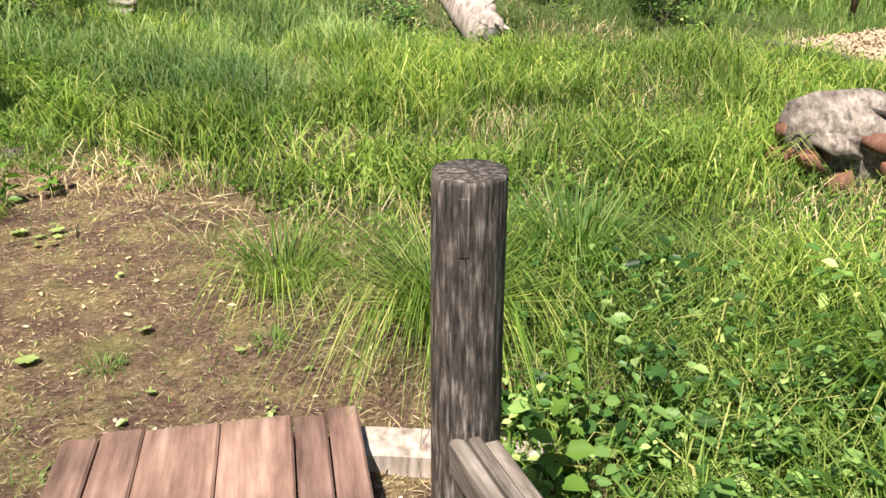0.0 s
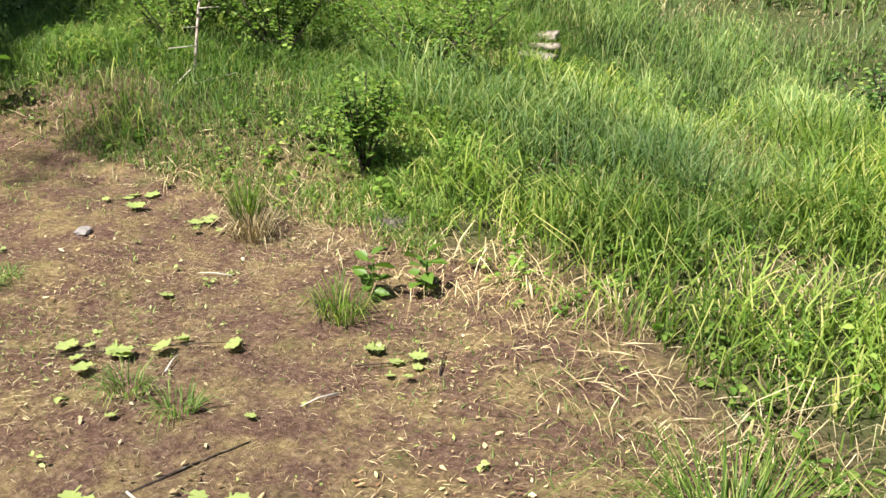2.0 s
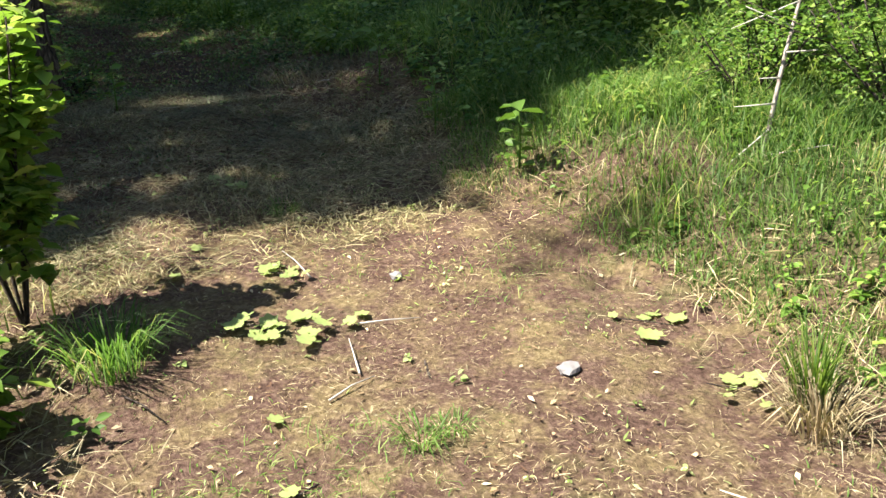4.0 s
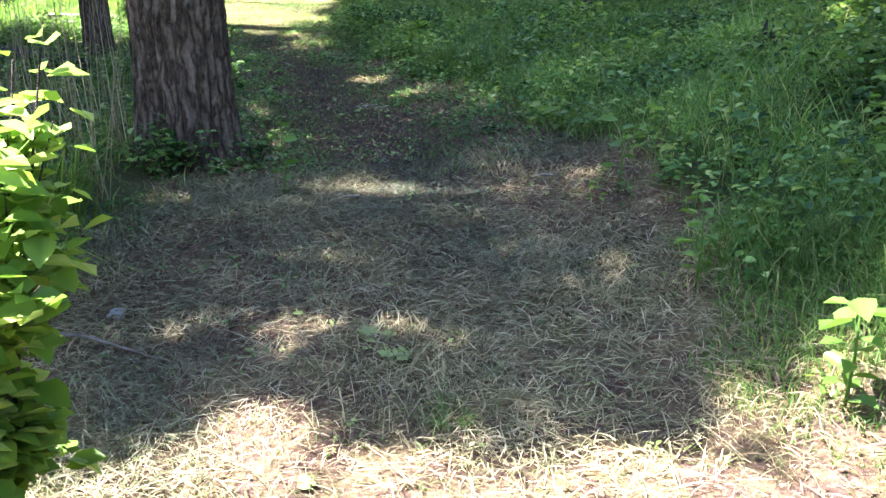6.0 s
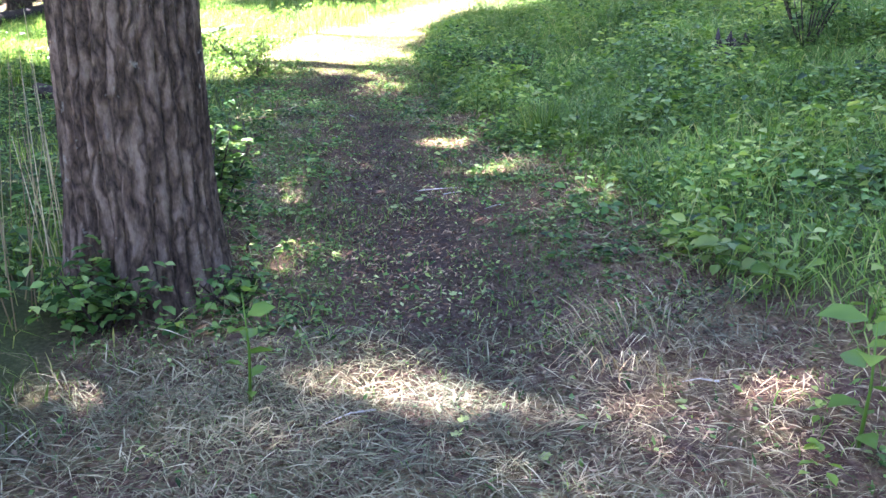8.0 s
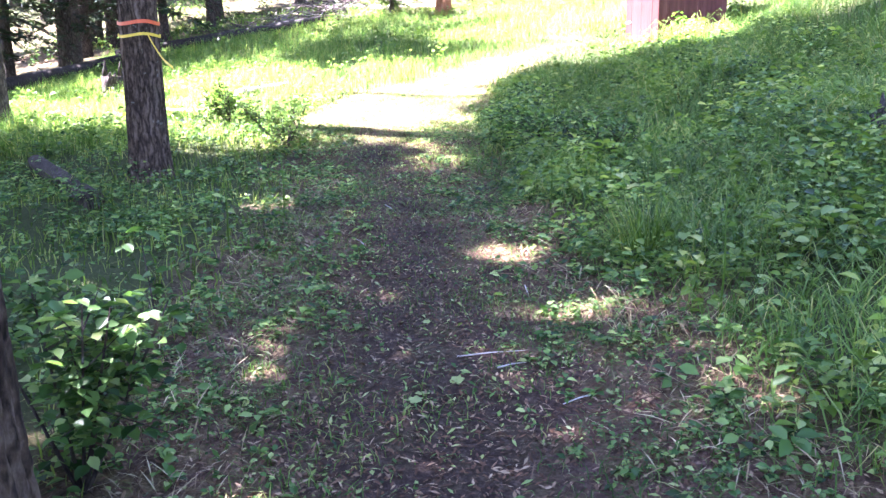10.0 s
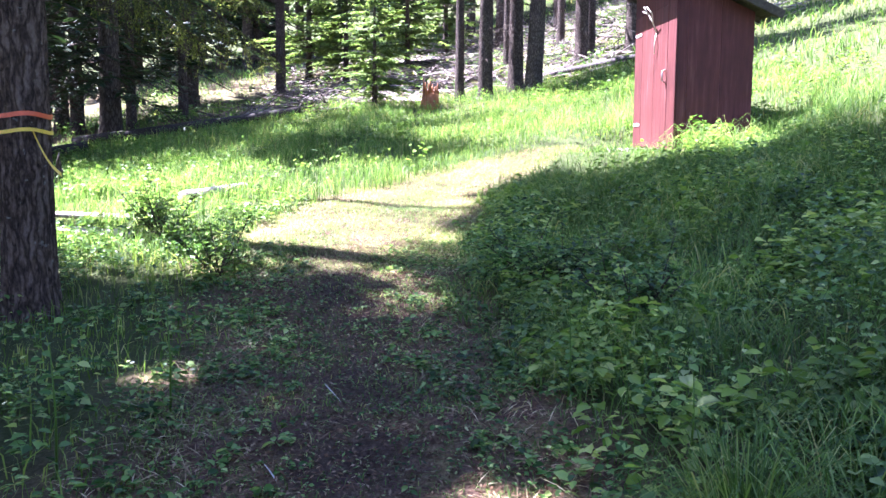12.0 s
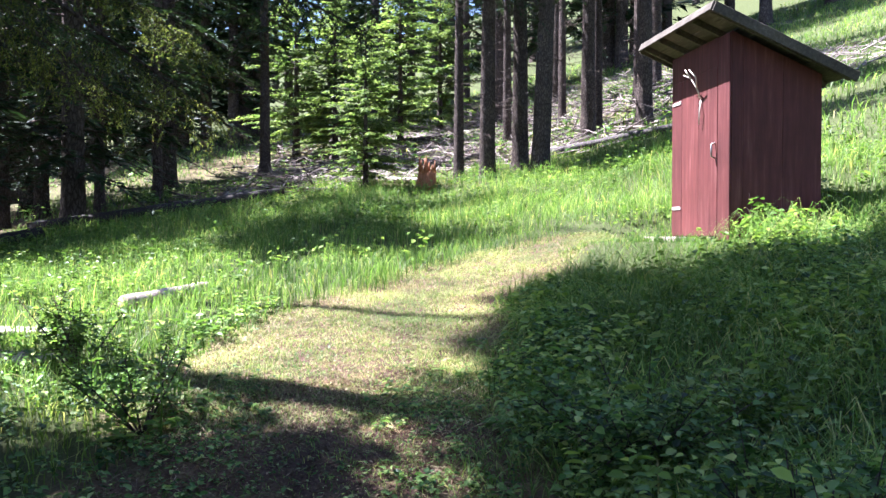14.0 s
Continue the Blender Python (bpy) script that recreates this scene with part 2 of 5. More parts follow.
def edge_distance(x, y):
    """Distance to the edge of the trodden clearing and path: positive inside."""
    x, y = np.asarray(x, float), np.asarray(y, float)
    best, inside = np.full(x.shape, 1e9), np.zeros(x.shape, bool)
    for (ax, ay), (bx, by) in zip(CLEARING, CLEARING[1:] + CLEARING[:1]):
        dx, dy = bx - ax, by - ay
        u = np.clip(((x - ax) * dx + (y - ay) * dy) / (dx * dx + dy * dy), 0, 1)
        best = np.minimum(best, np.hypot(x - ax - u * dx, y - ay - u * dy))
        cross = ((ay > y) != (by > y)) & (x < (bx - ax) * (y - ay) / ((by - ay) or 1e-9) + ax)
        inside ^= cross
    return np.where(inside, best, -best)


def waves(x, y, size, seed):
    """Soft uneven field from -1 to 1 with bumps of about the given size."""
    r = np.random.RandomState(seed)
    s = 0
    for k in range(7):
        a, f, ph = r.uniform(0, 6.28), r.uniform(0.6, 1.7) * 3.1 / size, r.uniform(0, 6.28)
        s = s + np.sin(f * (np.cos(a) * x + np.sin(a) * y) + ph)
    return s / 4.2


def step(a, b, v):
    u = np.clip((v - a) / (b - a), 0, 1)
    return u * u * (3 - 2 * u)


def height(x, y):
    x, y = np.asarray(x, float), np.asarray(y, float)
    base = np.interp(-x, [3, 4.5, 5.5, 7, 8, 12.5, 13.8, 16.2, 17.5, 21, 25, 32, 40, 60, 120, 260],
                     [0.02, 0.1, 0.22, 0.36, 0.5, 0.66, 0.77, 0.85, 1.05, 1.55, 2.1, 3.3, 4.7, 9, 26, 60])
    west = step(5.0, 7.0, -x)
    rise = 0.19 * np.clip(y - 4.7, 0, 3.4) + 0.3 * np.clip(y - 8.1, 0, 80) * step(6, 14, -x) + 0.12 * np.clip(y - 8.1, 0, 40) * (1 - step(6, 14, -x))
    low = np.interp(-x, [8, 16, 28, 45], [0.01, 0.03, 0.14, 0.16]) * np.clip(3.2 - y, 0, 30)
    z = base + west * rise - low
    bank = step(1.2, 4.0, -x) * (1 - west)
    z = z + bank * (0.3 * step(4.6, 5.6, y) + 0.1 * np.clip(y - 5.2, 0, 30))
    z = z + 0.3 * np.clip(y - 8.6, 0, 22) * step(3.2, 1.4, x) * (1 - west)
    near = np.clip(1 - np.hypot(x + 9, y - 4) / 40, 0, 1)
    z = z + near * (0.025 * waves(x, y, 0.8, 3) + 0.012 * waves(x, y, 0.25, 4)) + 0.05 * step(0.4, -1.5, edge_distance(x, y)) * waves(x, y, 1.7, 5)
    flat = step(2.3, 1.1, np.hypot(x + 22.6, y - 8.0))
    z = z * (1 - flat) + flat * (2.19 + 0.22 * np.clip(y - 7.9, 0, 3))
    z = z + 0.25 * waves(x, y, 14, 6) * step(26, 50, np.hypot(x + 9, y - 4))
    return z


def hz(x, y):
    return float(height(np.array([x]), np.array([y]))[0])


# ---- mesh helpers ----


def mesh_of(name, verts, quads=(), tris=()):
    """A mesh from arrays of places and of corner numbers."""
    me = bpy.data.meshes.new(name)
    verts = np.asarray(verts, np.float32)
    q, t = np.asarray(quads, np.int32).reshape(-1, 4), np.asarray(tris, np.int32).reshape(-1, 3)
    me.vertices.add(len(verts))
    me.vertices.foreach_set("co", verts.ravel())
    me.loops.add(q.size + t.size)
    me.loops.foreach_set("vertex_index", np.concatenate([q.ravel(), t.ravel()]))
    me.polygons.add(len(q) + len(t))
    me.polygons.foreach_set("loop_start", np.concatenate([np.arange(len(q)) * 4, q.size + np.arange(len(t)) * 3]).astype(np.int32))
    me.update(calc_edges=True)
    return me


def smooth(me):
    me.polygons.foreach_set("use_smooth", np.ones(len(me.polygons), bool))


def part(name, data, mat, parent=None, label="", at=None):
    """Links a mesh or bmesh as one object, under a thing where one is given."""
    if isinstance(data, bmesh.types.BMesh):
        me = bpy.data.meshes.new(name)
        data.to_mesh(me)
        data.free()
        data = me
    if not data.materials:
        data.materials.append(mat)
    ob = new(name, data)
    if parent is not None:
        ob.parent = parent
    if at is not None:
        ob.matrix_basis = at
    return tagged(ob, label)


def thing(name, m, label, category, group="", kind=""):
    ob = new(name)
    ob.empty_display_size = 0.1
    ob.matrix_basis = m
    return tagged(ob, label, category, group, kind)


def box(sx, sy, sz, centre=(0, 0, 0), bevel=0.006, jitter=0.0, rng=None):
    bm = bmesh.new()
    bmesh.ops.create_cube(bm, size=1)
    for v in bm.verts:
        v.co = Vector((v.co.x * sx, v.co.y * sy, v.co.z * sz))
        if jitter:
            v.co += Vector([rng.uniform(-jitter, jitter) for _ in range(3)])
        v.co += Vector(centre)
    if bevel:
        bmesh.ops.bevel(bm, geom=list(bm.edges), offset=bevel, segments=1, affect="EDGES")
    return bm


def tube(points, radii, sides=10, rough=0.0, seed=0, lobes=0.0, cap=True, fine=0.0):
    """A tapered round body along points, with an uneven skin."""
    pts = [Vector(p) for p in points]
    n = len(pts)
    ang = np.linspace(0, 2 * np.pi, sides, endpoint=False)
    r = np.random.RandomState(seed)
    ph = r.uniform(0, 6.28, 6)
    verts, up = [], None
    for i, p in enumerate(pts):
        d = (pts[min(i + 1, n - 1)] - pts[max(i - 1, 0)]).normalized()
        if up is None:
            up = d.orthogonal().normalized()
        up = (up - d * up.dot(d)).normalized()
        side = d.cross(up)
        u = i / max(n - 1, 1)
        rr = radii[i] * (1 + lobes * (np.sin(3 * ang + ph[0] + u) * 0.5 + np.sin(5 * ang + ph[1] - 2 * u) * 0.35)
                         + rough * r.uniform(-1, 1, sides) + fine * np.sign(np.sin(ang * sides / 3 + ph[2] + 5 * np.sin(u * 9 + ang))))
        for a, q in zip(ang, rr):
            verts.append(p + (up * math.cos(a) + side * math.sin(a)) * q)
    quads = [(i * sides + j, i * sides + (j + 1) % sides, (i + 1) * sides + (j + 1) % sides, (i + 1) * sides + j) for i in range(n - 1) for j in range(sides)]
    tris = []
    if cap:
        for i, flip in ((0, True), (n - 1, False)):
            c = len(verts)
            verts.append(pts[i])
            for j in range(sides):
                a, b = i * sides + j, i * sides + (j + 1) % sides
                tris.append((c, b, a) if flip else (c, a, b))
    me = mesh_of("tube", [tuple(v) for v in verts], quads, tris)
    smooth(me)
    return me


def merged(name, meshes):
    """One mesh out of several pairs of (verts, quads, tris)."""
    vs, qs, ts, off = [], [], [], 0
    for v, q, t in meshes:
        v = np.asarray(v, float).reshape(-1, 3)
        vs.append(v)
        if len(q):
            qs.append(np.asarray(q).reshape(-1, 4) + off)
        if len(t):
            ts.append(np.asarray(t).reshape(-1, 3) + off)
        off += len(v)
    return mesh_of(name, np.concatenate(vs), np.concatenate(qs) if qs else (), np.concatenate(ts) if ts else ())


def sticks(starts, ends, radius):
    """Thin three-sided twigs from start to end."""
    s, e = np.asarray(starts, float), np.asarray(ends, float)
    d = e - s
    d /= np.linalg.norm(d, axis=1)[:, None] + 1e-9
    a = np.cross(d, [0.3, 0.2, 0.93])
    a /= np.linalg.norm(a, axis=1)[:, None] + 1e-9
    b = np.cross(d, a)
    rad = np.broadcast_to(np.asarray(radius, float), (len(s),))[:, None]
    vs = []
    for k, (p, f) in enumerate(((s, 1.0), (e, 0.35))):
        for q in range(3):
            vs.append(p + rad * f * (a * math.cos(q * 2.094) + b * math.sin(q * 2.094)))
    v = np.stack(vs, 1).reshape(-1, 3)
    o = (np.arange(len(s)) * 6)[:, None]
    quads = np.concatenate([o + np.array([[q, (q + 1) % 3, 3 + (q + 1) % 3, 3 + q]]) for q in range(3)])
    tris = o + np.array([[3, 4, 5]])
    return v, quads, tris


def blades(x, y, h, w, lean, rng, droop=0.5, z=None, facing=None, simple=False):
    """Grass blades rooted at (x, y): bent strips that taper to a tip."""
    n = len(x)
    z = height(x, y) - 0.01 if z is None else z
    root = np.stack([x, y, z], 1)
    a = rng.uniform(0, 6.283, n) if facing is None else facing
    out = np.stack([np.cos(a), np.sin(a), np.zeros(n)], 1)
    c = a + 1.5708 + rng.uniform(-0.7, 0.7, n)
    side = np.stack([np.cos(c), np.sin(c), np.zeros(n)], 1) * (w * 0.5)[:, None]
    up = np.array([[0, 0, 1.0]])
    l = lean[:, None]
    H = h[:, None]
    m1 = root + up * H * 0.45 + out * H * l * 0.22
    m2 = root + up * H * (0.8 - 0.1 * droop) + out * H * l * 0.6
    tip = root + up * H * (1.0 - droop * l * 0.9) + out * H * l * 1.15
    if simple:
        v = np.stack([root - side * 0.8, root + side * 0.8, m1 - side, m1 + side, tip], 1).reshape(-1, 3)
        o = (np.arange(n) * 5)[:, None]
        return v, o + np.array([[0, 1, 3, 2]]), o + np.array([[2, 3, 4]])
    v = np.stack([root - side * 0.7, root + side * 0.7, m1 - side, m1 + side, m2 - side * 0.75, m2 + side * 0.75, tip], 1).reshape(-1, 3)
    o = (np.arange(n) * 7)[:, None]
    quads = np.concatenate([o + np.array([[0, 1, 3, 2]]), o + np.array([[2, 3, 5, 4]])])
    return v, quads, o + np.array([[4, 5, 6]])


def leaves(centre, direction, length, width, rng, fold=0.25, tilt=0.5):
    """Leaves from their stalk ends along a direction: folded ovals."""
    n = len(centre)
    d = direction / (np.linalg.norm(direction, axis=1)[:, None] + 1e-9)
    up = np.array([[0, 0, 1.0]]) + rng.uniform(-tilt, tilt, (n, 3))
    s = np.cross(d, up)
    s /= np.linalg.norm(s, axis=1)[:, None] + 1e-9
    nrm = np.cross(s, d)
    L, W = length[:, None], (width * 0.5)[:, None]
    b, t = centre, centre + d * L - nrm * L * 0.15
    m1, m2 = centre + d * L * 0.35, centre + d * L * 0.7
    lift = nrm * W * fold
    v = np.stack([b, m1 + s * W + lift, m2 + s * W * 0.85 + lift, t, m2 - s * W * 0.85 + lift, m1 - s * W + lift], 1).reshape(-1, 3)
    o = (np.arange(n) * 6)[:, None]
    return v, np.concatenate([o + np.array([[0, 1, 2, 3]]), o + np.array([[0, 3, 4, 5]])]), ()


def chips(centre, direction, length, width, rng):
    """Flat four-cornered scraps: stalks, bits of leaf."""
    n = len(centre)
    d = direction / (np.linalg.norm(direction, axis=1)[:, None] + 1e-9)
    s = np.cross(d, np.array([[0, 0, 1.0]]) + rng.uniform(-0.6, 0.6, (n, 3)))
    s /= np.linalg.norm(s, axis=1)[:, None] + 1e-9
    L, W = length[:, None], (width * 0.5)[:, None]
    m = centre + d * L * rng.uniform(0.3, 0.7, n)[:, None] + np.array([[0, 0, 1.0]]) * L * 0.05
    v = np.stack([centre, m + s * W, centre + d * L, m - s * W], 1).reshape(-1, 3)
    return v, (np.arange(n) * 4)[:, None] + np.array([[0, 1, 2, 3]]), ()

# ---- the ground ----


def stretched(lo, hi, fine, far):
    mid = np.arange(lo, hi + fine / 2, fine)
    out, s = [], fine
    p = 0
    while p < far:
        s *= 1.22
        p += s
        out.append(p)
    out = np.array(out)
    return np.concatenate([lo - out[::-1], mid, hi + out])


gx, gy = stretched(-24, 4, 0.11, 420), stretched(-1, 10, 0.11, 420)
GX, GY = np.meshgrid(gx, gy, indexing="ij")
GZ = height(GX, GY)
idx = np.arange(GX.size).reshape(GX.shape)
gme = mesh_of("ground", np.stack([GX, GY, GZ], -1).reshape(-1, 3),
              np.stack([idx[:-1, :-1], idx[1:, :-1], idx[1:, 1:], idx[:-1, 1:]], -1).reshape(-1, 4))
smooth(gme)
attr = gme.attributes.new("bare", "FLOAT", "POINT")
far_floor = step(30, 34, -GX) * np.clip(0.5 + 0.5 * waves(GX, GY, 4, 9), 0, 0.9) * step(60, 46, -GX) * step(15, 10.5, GY)
attr.data.foreach_set("value", np.maximum(step(-0.85, -0.25, edge_distance(GX, GY) + 0.22 * waves(GX, GY, 0.7, 8)), far_floor).ravel().astype(np.float32))
# darker soil along the middle of the path, x -7 to -18
dark_path = gme.attributes.new("dark_path", "FLOAT", "POINT")
dark_path.data.foreach_set("value", (0.75 * step(0.0, 0.75, edge_distance(GX, GY) + 0.15 * waves(GX, GY, 0.6, 150)) * step(7.0, 9.2, -GX) * step(18.3, 17.2, -GX)).ravel().astype(np.float32))
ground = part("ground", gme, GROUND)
tagged(ground, "trodden brown soil with dry straw and moss", "ground", kind="structure")

# ---- trees ----


def conifer_parts(seed, tall, reach, first, trunk_r, spacing=0.42, twig=1.0, dead=0, droop=0.35, per=5, flare=1.35, sides=12, keep=1.0, fine=1.0, broad=0.26):
    """Meshes of a conifer: trunk, limbs, needle sprays. first: height of the lowest green whorl."""
    rng = np.random.RandomState(seed)
    zs = np.array([-0.25, 0.0, 0.12, 0.35, 0.8, 1.6, 3, 5, 8, 12, 17, 23, 30])
    zs = np.append(zs[zs < tall - 0.3], tall)
    bend = rng.uniform(-0.012, 0.012, 2)
    pts = [(bend[0] * z * z * 0.06, bend[1] * z * z * 0.06, z) for z in zs]
    rad = [max(trunk_r * (1 - z / tall) ** 0.8, 0.012) * (1 + (flare - 1) * math.exp(-max(z, 0) / 0.22)) for z in zs]
    trunk = tube(pts, rad, sides, 0.03, seed, 0.06, cap=False)
    s0, s1, sr, tc, td, tl = [], [], [], [], [], []
    z = first
    while z < tall - 0.15:
        u = (z - first) / (tall - first)
        top = reach * (1 - u) ** 0.75 * (0.55 + 0.45 * min(1, u * 6 + 0.3))
        for k in range(per):
            if rng.rand() > keep:
                continue
            L = top * rng.uniform(0.65, 1.1) + 0.06
            a = rng.uniform(0, 6.283)
            out = np.array([math.cos(a), math.sin(a), 0.0])
            side = np.array([-math.sin(a), math.cos(a), 0.0])
            z0 = z + rng.uniform(-0.5, 0.5) * spacing
            b0 = np.array([bend[0] * z0 * z0 * 0.06, bend[1] * z0 * z0 * 0.06, z0])
            lift = 0.35 * u
            prev = b0
            for f in (0.5, 1.0):
                p = b0 + out * L * f + np.array([0, 0, L * (lift * f - droop * f * f)])
                s0.append(prev), s1.append(p), sr.append(max(0.008, 0.012 * L) * (1.2 - 0.6 * f))
                prev = p
            n = max(8, int(L / 0.06 * twig / fine))
            f = rng.uniform(0.15, 1.0, n)
            c = b0 + out * (L * f)[:, None] + np.array([0, 0, 1.0]) * (L * (lift * f - droop * f * f))[:, None]
            sg = np.where(rng.rand(n) < 0.5, -1.0, 1.0)
            d = out * rng.uniform(0.35, 0.9, n)[:, None] + side * (sg * rng.uniform(0.3, 1.0, n))[:, None] + np.array([0, 0, 1.0]) * rng.uniform(-0.55, 0.1, n)[:, None]
            tc.append(c), td.append(d), tl.append((0.16 + 0.22 * L * (1.05 - f)) * rng.uniform(0.7, 1.3, n) * fine)
        z += spacing * rng.uniform(0.8, 1.2)
    tc, td, tl = np.concatenate(tc), np.concatenate(td), np.concatenate(tl)
    crown = mesh_of("crown", *chips(tc, td, tl, tl * broad, rng)[:2])
    if dead:
        for k in range(dead):
            z0 = rng.uniform(0.9, first + 0.3)
            a, L = rng.uniform(0, 6.283), rng.uniform(0.3, 1.3)
            b0 = np.array([0, 0, z0])
            e0 = b0 + np.array([math.cos(a) * L, math.sin(a) * L, rng.uniform(-0.35, 0.1) * L])
            s0.append(b0), s1.append(e0), sr.append(0.011)
            for q in range(4):
                f = rng.uniform(0.3, 0.95)
                p = b0 + (e0 - b0) * f
                s0.append(p), s1.append(p + rng.uniform(-0.3, 0.3, 3) * L), sr.append(0.005)
    limbs = mesh_of("limbs", *sticks(s0, s1, np.array(sr)))
    return trunk, limbs, crown


def conifer(name, x, y, meshes, label, bark, needles, turn=0.0, group="", scale=1.0, lean=(0, 0)):
    ob = thing(name, pose(x, y, hz(x, y) - 0.04, lean[0], lean[1], turn) @ Matrix.Scale(scale, 4), label, "tree", group)
    part("trunk", meshes[0], bark, ob)
    tagged(part("branchwork", meshes[1], bark, ob), kind="stuff")
    part("crown", meshes[2], needles, ob)
    return ob


def big_trunk(seed, tall, r, sides, plates):
    """A near trunk with deep bark furrows."""
    rng = np.random.RandomState(seed)
    zs = np.concatenate([np.arange(-0.2, 3.4, 0.03), np.arange(3.5, tall, 0.8)])
    ang = np.linspace(0, 2 * np.pi, sides, endpoint=False)
    Z, A = np.meshgrid(zs, ang, indexing="ij")
    warp = 0.25 * np.sin(Z * 2.3 + 3 * A) + 0.16 * np.sin(Z * 7.1 - 2 * A + 1.0)
    furrow = np.abs(np.sin((A * plates / 2 + warp * 2.4 + 0.6 * np.sin(Z * 1.3)))) ** 0.55
    cracks = np.abs(np.sin(Z * 9 + 4 * np.sin(A * plates / 2) + 2.1 * np.sin(A * 5))) ** 0.3
    root = 1 + 0.34 * np.exp(-np.maximum(Z, 0) / 0.22) * (0.8 + 0.3 * np.sin(A * 4 + 0.7) + 0.2 * np.sin(A * 7))
    rr = r * (1 - np.maximum(Z, 0) / tall) ** 0.7 * root * (0.89 + 0.12 * furrow * (0.7 + 0.3 * cracks) + 0.01 * rng.uniform(-1, 1, Z.shape))
    v = np.stack([np.cos(A) * rr, np.sin(A) * rr, Z], -1).reshape(-1, 3)
    i = np.arange(Z.size).reshape(Z.shape)
    j = np.roll(i, -1, axis=1)
    return mesh_of("trunk", v, np.stack([i[:-1], j[:-1], j[1:], i[1:]], -1).reshape(-1, 4))


tall_a = conifer_parts(11, 19, 2.7, 4.8, 0.22, 0.5, 0.6, 90)
tall_b = conifer_parts(12, 22, 3.0, 5.8, 0.25, 0.55, 0.6, 100)
shade_c = conifer_parts(13, 20, 3.1, 4.5, 0.3, 0.45, 0.85, keep=0.95)
spruce_d = conifer_parts(14, 15, 3.0, 1.0, 0.19, 0.36, 0.8, fine=0.5)
far_a = conifer_parts(34, 15, 2.6, 1.5, 0.19, 0.5, 0.8, fine=1.2)
far_b = conifer_parts(35, 18, 2.8, 2.5, 0.2, 0.6, 0.8, fine=1.3)
spruce_e = conifer_parts(15, 11, 2.1, 1.5, 0.13, 0.36, 0.9, fine=0.55)
young_f = conifer_parts(16, 4.1, 1.35, 0.45, 0.07, 0.17, 2.4, droop=0.1, fine=0.45, per=7, broad=0.36)
bare_g = conifer_parts(17, 21, 1.9, 6.5, 0.21, 0.7, 0.7, 26, keep=0.75)

# the two trees beside the path
big = thing("fir_tree", pose(-9.5, 2.82, hz(-9.5, 2.82) - 0.05), "massive fir with deeply furrowed grey-brown bark beside the path", "tree")
part("trunk", big_trunk(21, 22, 0.325, 180, 30), BARK, big)
m1 = conifer_parts(22, 22, 1.9, 7.0, 0.3, 0.5, 1.0)
tagged(part("branchwork", m1[1], DARKBARK, big), kind="stuff")
part("crown", m1[2], NEEDLE, big)
mid = thing("fir_tree", pose(-16.65, 1.25, hz(-16.65, 1.25) - 0.05, 0, 0, 40), "straight fir trunk marked with ribbons at the path's edge", "tree")
part("trunk", big_trunk(23, 20, 0.2, 90, 26), BARK, mid)
m2 = conifer_parts(24, 20, 2.5, 7.2, 0.2, 0.45, 0.9)
tagged(part("branchwork", m2[1], DARKBARK, mid), kind="stuff")
part("crown", m2[2], NEEDLE, mid)

# spruces added beside the view so that their crowns shade the path
SHADERS = [(-18.1, -1.7, 150, 0.95), (-15.4, -1.9, 70, 1.05), (-12.6, -1.0, 10, 0.95), (-9.2, -1.3, 200, 0.98), (-20.0, -5.6, 260, 1.05),
           (-17.3, -5.2, 110, 1.1), (-12.4, -5.2, 300, 1.1), (-14.6, -8.2, 80, 1.2)]
high_h = conifer_parts(18, 29, 4.4, 15.0, 0.26, 0.45, 0.8)
for x, y, a, s in ((-21.0, -2.5, 0, 1.12), (-18.6, -2.6, 200, 0.97), (-14.6, -1.6, 60, 1.0), (-11.9, -1.9, 160, 0.95)):
    conifer("spruce_tree", x, y, high_h, "very tall high-crowned spruce added at the forest edge for shade", DARKBARK, NEEDLE, a, "forest edge spruces", s)
# high crowns added left of the view to shade path, bank and meadow
tower_i = conifer_parts(19, 36, 3.4, 23.0, 0.17, 0.42, 1.3, per=8)
# small unseen spruce, added to shade the path near x -6
conifer("spruce_tree", -7.5, 0.35, spruce_e, "slender young spruce added out of view for shade", DARKBARK, NEEDLE, 20, "forest edge spruces", 0.75)
for x, y, a in ((-25.0, -6.1, 0), (-22.2, -7.6, 250)):
    conifer("spruce_tree", x, y, tower_i, "towering spruce with a high crown, added to cast shade", DARKBARK, NEEDLE, a, "towering spruces")
conifer("spruce_tree", -30.3, -6.4, tower_i, "towering spruce with a high crown, added to cast shade", DARKBARK, NEEDLE, 140, "towering spruces", 0.75)
for x, y, a, s in SHADERS:
    conifer("spruce_tree", x, y, shade_c, "tall dark spruce added at the forest edge for shade", DARKBARK, NEEDLE, a, "forest edge spruces", s)

STAND = [(-32.09, 6.06, tall_b, 0, 0.75), (-32.55, 6.89, tall_a, 60, 0.9), (-31.54, 7.2, tall_b, 130, 0.85), (-35.96, 9.24, tall_a, 200, 0.95), (-36.45, 9.6, bare_g, 20, 0.75),
         (-34.9, 10.53, tall_b, 80, 0.9), (-32.6, 5.44, bare_g, 0, 0.6), (-42, 9.63, bare_g, 100, 0.7), (-44, 13.5, tall_a, 220, 1.0), (-46, 7.8, bare_g, 40, 1.0), (-41.5, 12.2, tall_b, 40, 0.9), (-39.4, 7.4, bare_g, 150, 0.7), (-48, 10.5, bare_g, 250, 0.9)]
